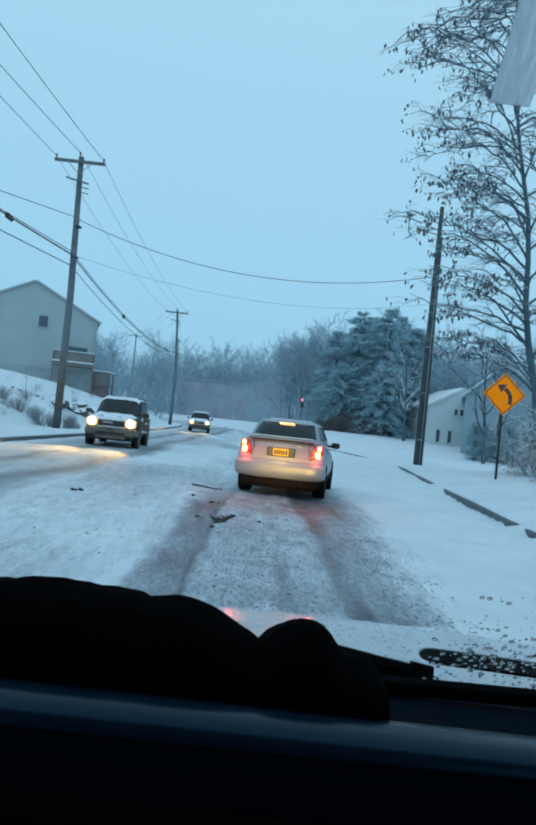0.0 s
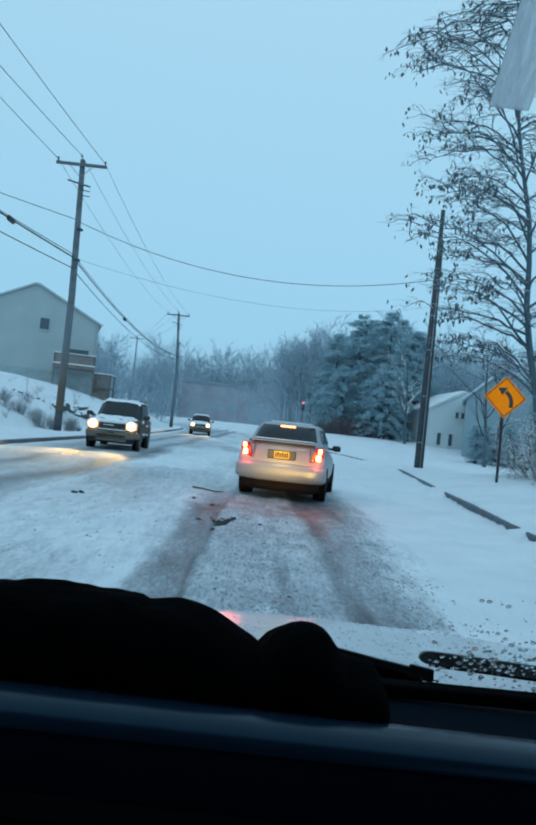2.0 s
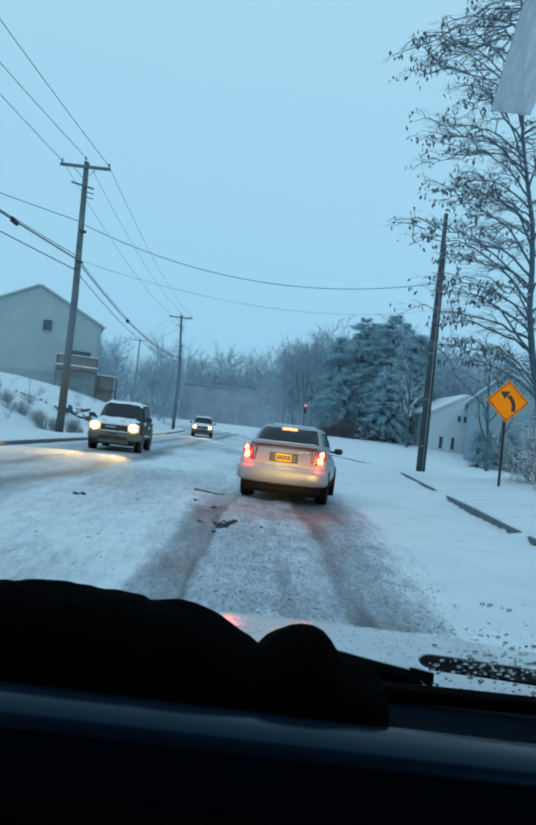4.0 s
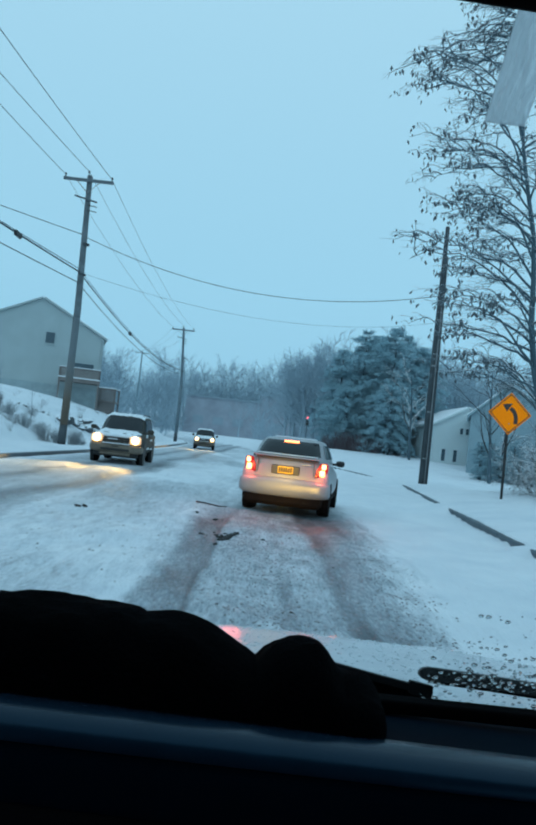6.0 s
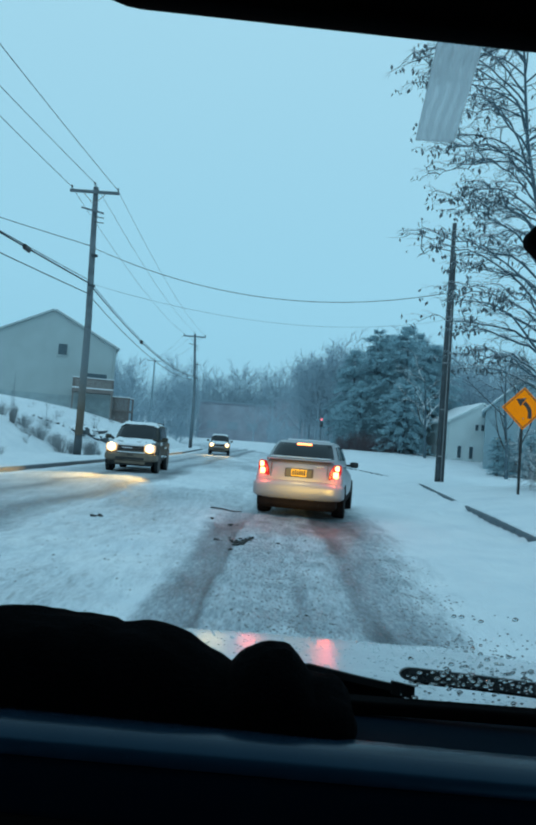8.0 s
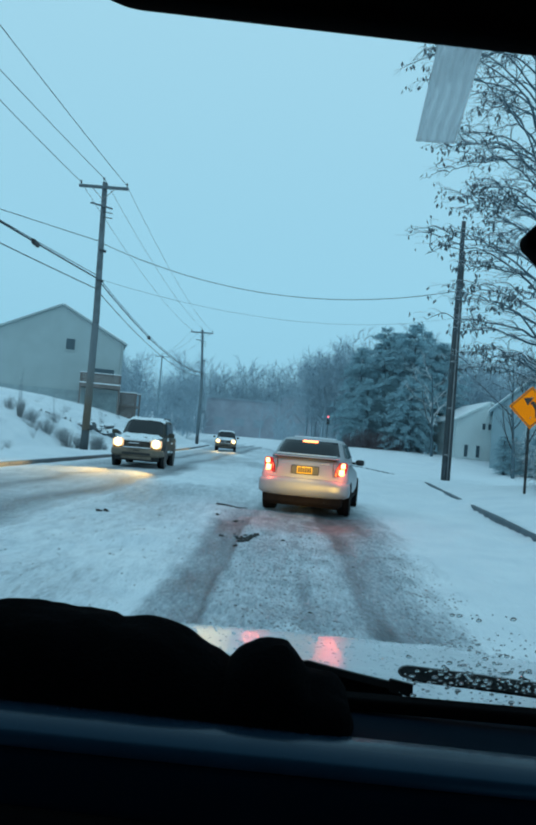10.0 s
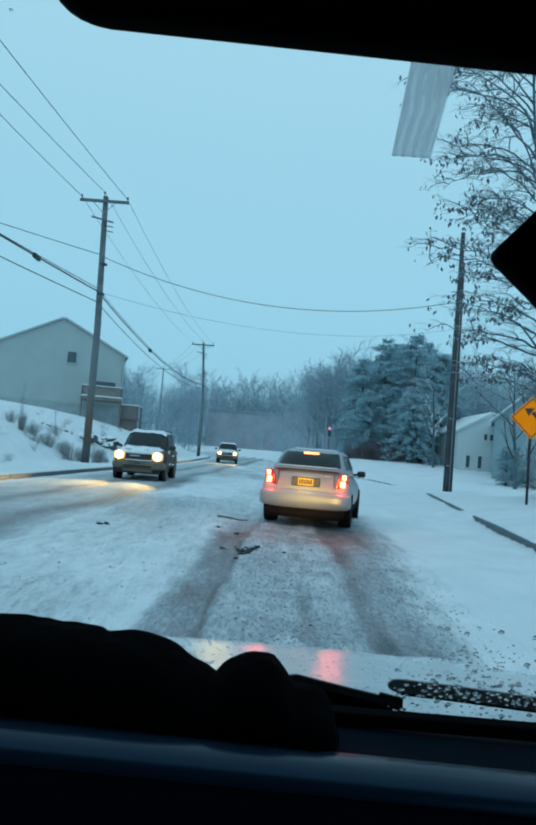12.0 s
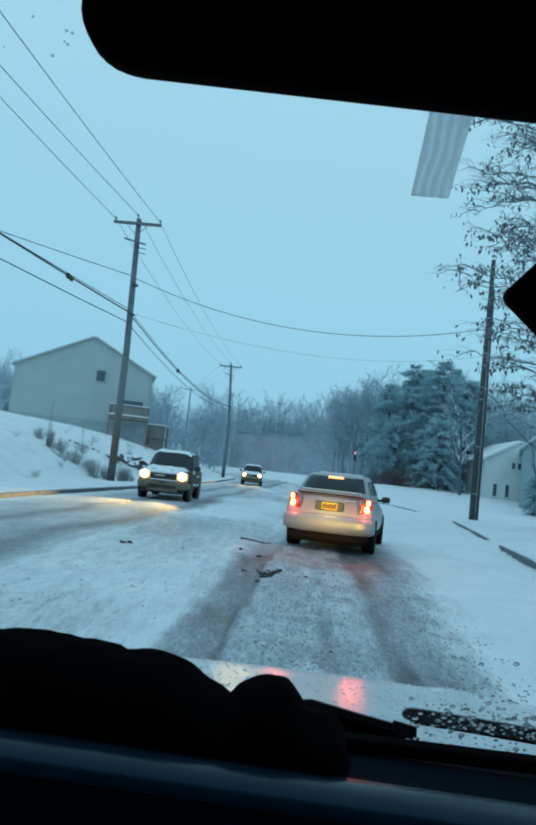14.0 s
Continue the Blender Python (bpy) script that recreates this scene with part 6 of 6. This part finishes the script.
# wipers lying at the foot of the glass
def wiper(name, pts, w, hs, label):
    V, F = [], []
    pts = [Vector(p) for p in pts]
    for i, p in enumerate(pts):
        h = hs[min(i, len(hs) - 1)]
        V += [p + Vector((0, -w, -h)), p + Vector((0, w, -h)), p + Vector((0, w * 0.6, h)), p + Vector((0, -w * 0.6, h))]
        if i:
            o = 4 * (i - 1)
            F += [(o + k, o + (k + 1) % 4, o + 4 + (k + 1) % 4, o + 4 + k) for k in range(4)]
    F += [(0, 3, 2, 1), tuple(range(len(V) - 4, len(V)))]
    return raw(name, V, F, WIPER, own, label)


wiper("wiper_arm", [(-0.25, 1.06, 1.045), (-0.02, 1.06, 1.066), (0.075, 1.062, 1.082), (0.15, 1.06, 1.070), (0.192, 1.056, 1.065), (0.194, 1.056, 1.0645), (0.226, 1.055, 1.060)], 0.006, (0.0045, 0.0045, 0.0045, 0.0045, 0.0045, 0.0085, 0.0085), "black wiper arm")
wb = wiper("wiper_blade", [(0.204, 1.055, 1.0845), (0.206, 1.055, 1.085), (0.210, 1.055, 1.0855), (0.217, 1.055, 1.0855), (0.225, 1.055, 1.0855), (0.30, 1.052, 1.0835), (0.40, 1.05, 1.079), (0.55, 1.045, 1.071), (0.70, 1.04, 1.062)], 0.005, (0.002, 0.0045, 0.007, 0.0085, 0.0085), "black wiper blade beaded with melt water")
rb = wiper("blade_rubber", [(0.218, 1.052, 1.0755), (0.30, 1.049, 1.0735), (0.40, 1.047, 1.069), (0.55, 1.042, 1.061), (0.70, 1.037, 1.052)], 0.002, (0.002,), "")
rb.parent = wb
wb.data.materials[0] = BLADE


# black wedge added in place of the arm's bulk and the hood's dark gap
V, F = [], []
for i, (x, z) in enumerate(((-0.25, 1.040), (-0.02, 1.064), (0.075, 1.078), (0.15, 1.067), (0.215, 1.056))):
    V += [(x, 1.064, 1.02), (x, 1.072, 1.02), (x, 1.070, z), (x, 1.066, z)]
    if i:
        o = 4 * (i - 1)
        F += [(o + k, o + (k + 1) % 4, o + 4 + (k + 1) % 4, o + 4 + k) for k in range(4)]
raw("arm_gap_wedge", V, F + [(0, 3, 2, 1), (16, 17, 18, 19)], BLACKTRIM, own, "black wedge filling the dark gap below the wiper arm")

# ---- things in the cabin ----
def jacket():
    """A soft heap: humps along its length over a rounded cross-section, with folds."""
    th = empty("black_jacket", pose(0, 0, 0), "crumpled black fleece jacket lying on the dashboard", "jacket")
    for name, x0, x1 in (("body", -0.72, 0.028), ("sleeve", -0.055, 0.1125)):
        xs = np.linspace(x0, x1, int((x1 - x0) * 130))
        V, F = [], []
        n = 26
        for i, x in enumerate(xs):
            shelf = 0.087 / (1 + math.exp((x + 0.135) / 0.012)) * (1 - 0.5 * smooth01(-0.45, -0.7, x))
            if name == "body":
                h = float(max(shelf, 0.083 * math.exp(-((x + 0.122) / 0.116) ** 2), 0.02)) - 0.004
                endr = math.sqrt(max(0.0, 1 - (max(0.0, x + 0.005) / 0.035) ** 2)) * 0.9 + 0.1
            else:
                h = 0.076 * (math.exp(-((x - 0.030) / 0.072) ** 4) if x < 0.03 else max(math.exp(-((x - 0.030) / 0.040) ** 2), 0.55)) - 0.004
                endr = max(0.0, 1 - max(0.0, (x - 0.068) / 0.0447) ** 3) ** 0.5
            for k in range(n):
                a = math.pi * k / (n - 1)
                fold = 0.006 * noise.noise(Vector((x * 16, a * 2.0, 3.1))) + 0.004 * noise.noise(Vector((x * 40, a * 5, 9.7)))
                y = 0.845 - math.cos(a) * (0.098 * (0.35 + 0.65 * endr)) + fold * 0.5
                z = 1.084 + (math.sin(a) ** 0.75) * (0.006 + (0.012 + h) * endr + fold) + 0.012 * math.cos(a)
                V.append((x, y, z - 0.012 * x))
            if i:
                o = (i - 1) * n
                F += [(o + k, o + n + k, o + n + k + 1, o + k + 1) for k in range(n - 1)]
        F += [tuple(range(n)), tuple(range(len(V) - n, len(V)))[::-1]]
        raw(name, V, F, CLOTH, th, "", True)


jacket()


def ribbed_strip():
    V, F = [], []
    nx, nz = 30, 40
    for j in range(nz + 1):
        t = j / nz
        for i in range(nx + 1):
            u = i / nx
            x = 0.1 + 0.0095 * t + (0.033 + 0.006 * t) * u
            z = 1.664 + 0.10 * t
            ph = u * 6.283 * 4 + 0.9 * math.sin(t * 14)
            V.append((x, 0.615 - 0.052 * t + 0.0004 * math.sin(ph), z))
    F = [(j * (nx + 1) + i, j * (nx + 1) + i + 1, (j + 1) * (nx + 1) + i + 1, (j + 1) * (nx + 1) + i) for j in range(nz) for i in range(nx)]
    ob = raw("plastic_strip", V, F, STRIP, None, "", True)
    ribs = [0.5 + 0.5 * math.sin((k % (nx + 1)) / nx * 6.283 * 4 + 0.9 * math.sin((k // (nx + 1)) / nz * 14)) for k in range(len(V))]
    ob.data.attributes.new("rib", "FLOAT", "POINT").data.foreach_set("value", ribs)
    md = ob.modifiers.new("thick", "SOLIDIFY")
    md.thickness = 0.0006
    tagged(ob, "grey translucent ribbed plastic strip stuck inside the windscreen", "sticker")


ribbed_strip()


def drops():
    r = random.Random(3)
    V, F = [], []
    for i in range(860):
        x = 0.20 + 0.42 * r.random()
        s = 0.014 + 0.186 * r.random() ** 1.6 if i % 2 else r.uniform(0.051, 0.107)
        if i > 8 and x < 0.24 and r.random() < 0.6:
            continue
        rad = r.choice((0.0009, 0.0012, 0.0016, 0.0021, 0.0032)) * r.uniform(0.8, 1.2)
        if i < 9:
            x, s, rad = r.uniform(-0.275, -0.20), r.uniform(0.885, 0.945), rad * 0.55
        c = on_glass(x, s, 0.0015)
        up = (GLASS1 - GLASS0).normalized()
        nn = Vector((0, up.z, -up.y))
        o = len(V)
        m = 8
        for k in range(m):
            t = 2 * math.pi * k / m
            V.append(c + Vector((1, 0, 0)) * rad * 1.25 * math.cos(t) + up * rad * math.sin(t))
        for k in range(m):
            t = 2 * math.pi * k / m
            V.append(c + (Vector((1, 0, 0)) * rad * 1.25 * math.cos(t) + up * rad * math.sin(t)) * 0.6 + nn * rad * 0.45)
        F += [(o + k, o + (k + 1) % m, o + m + (k + 1) % m, o + m + k) for k in range(m)]
        F.append(tuple(range(o + m, o + 2 * m)))
        F.append(tuple(range(o, o + m))[::-1])
    ob = raw("water_drops", V, [f[::-1] for f in F], DROP, None, "", True)
    tagged(ob, "melt-water drops on the lower windscreen", "water drops", kind="stuff")


drops()
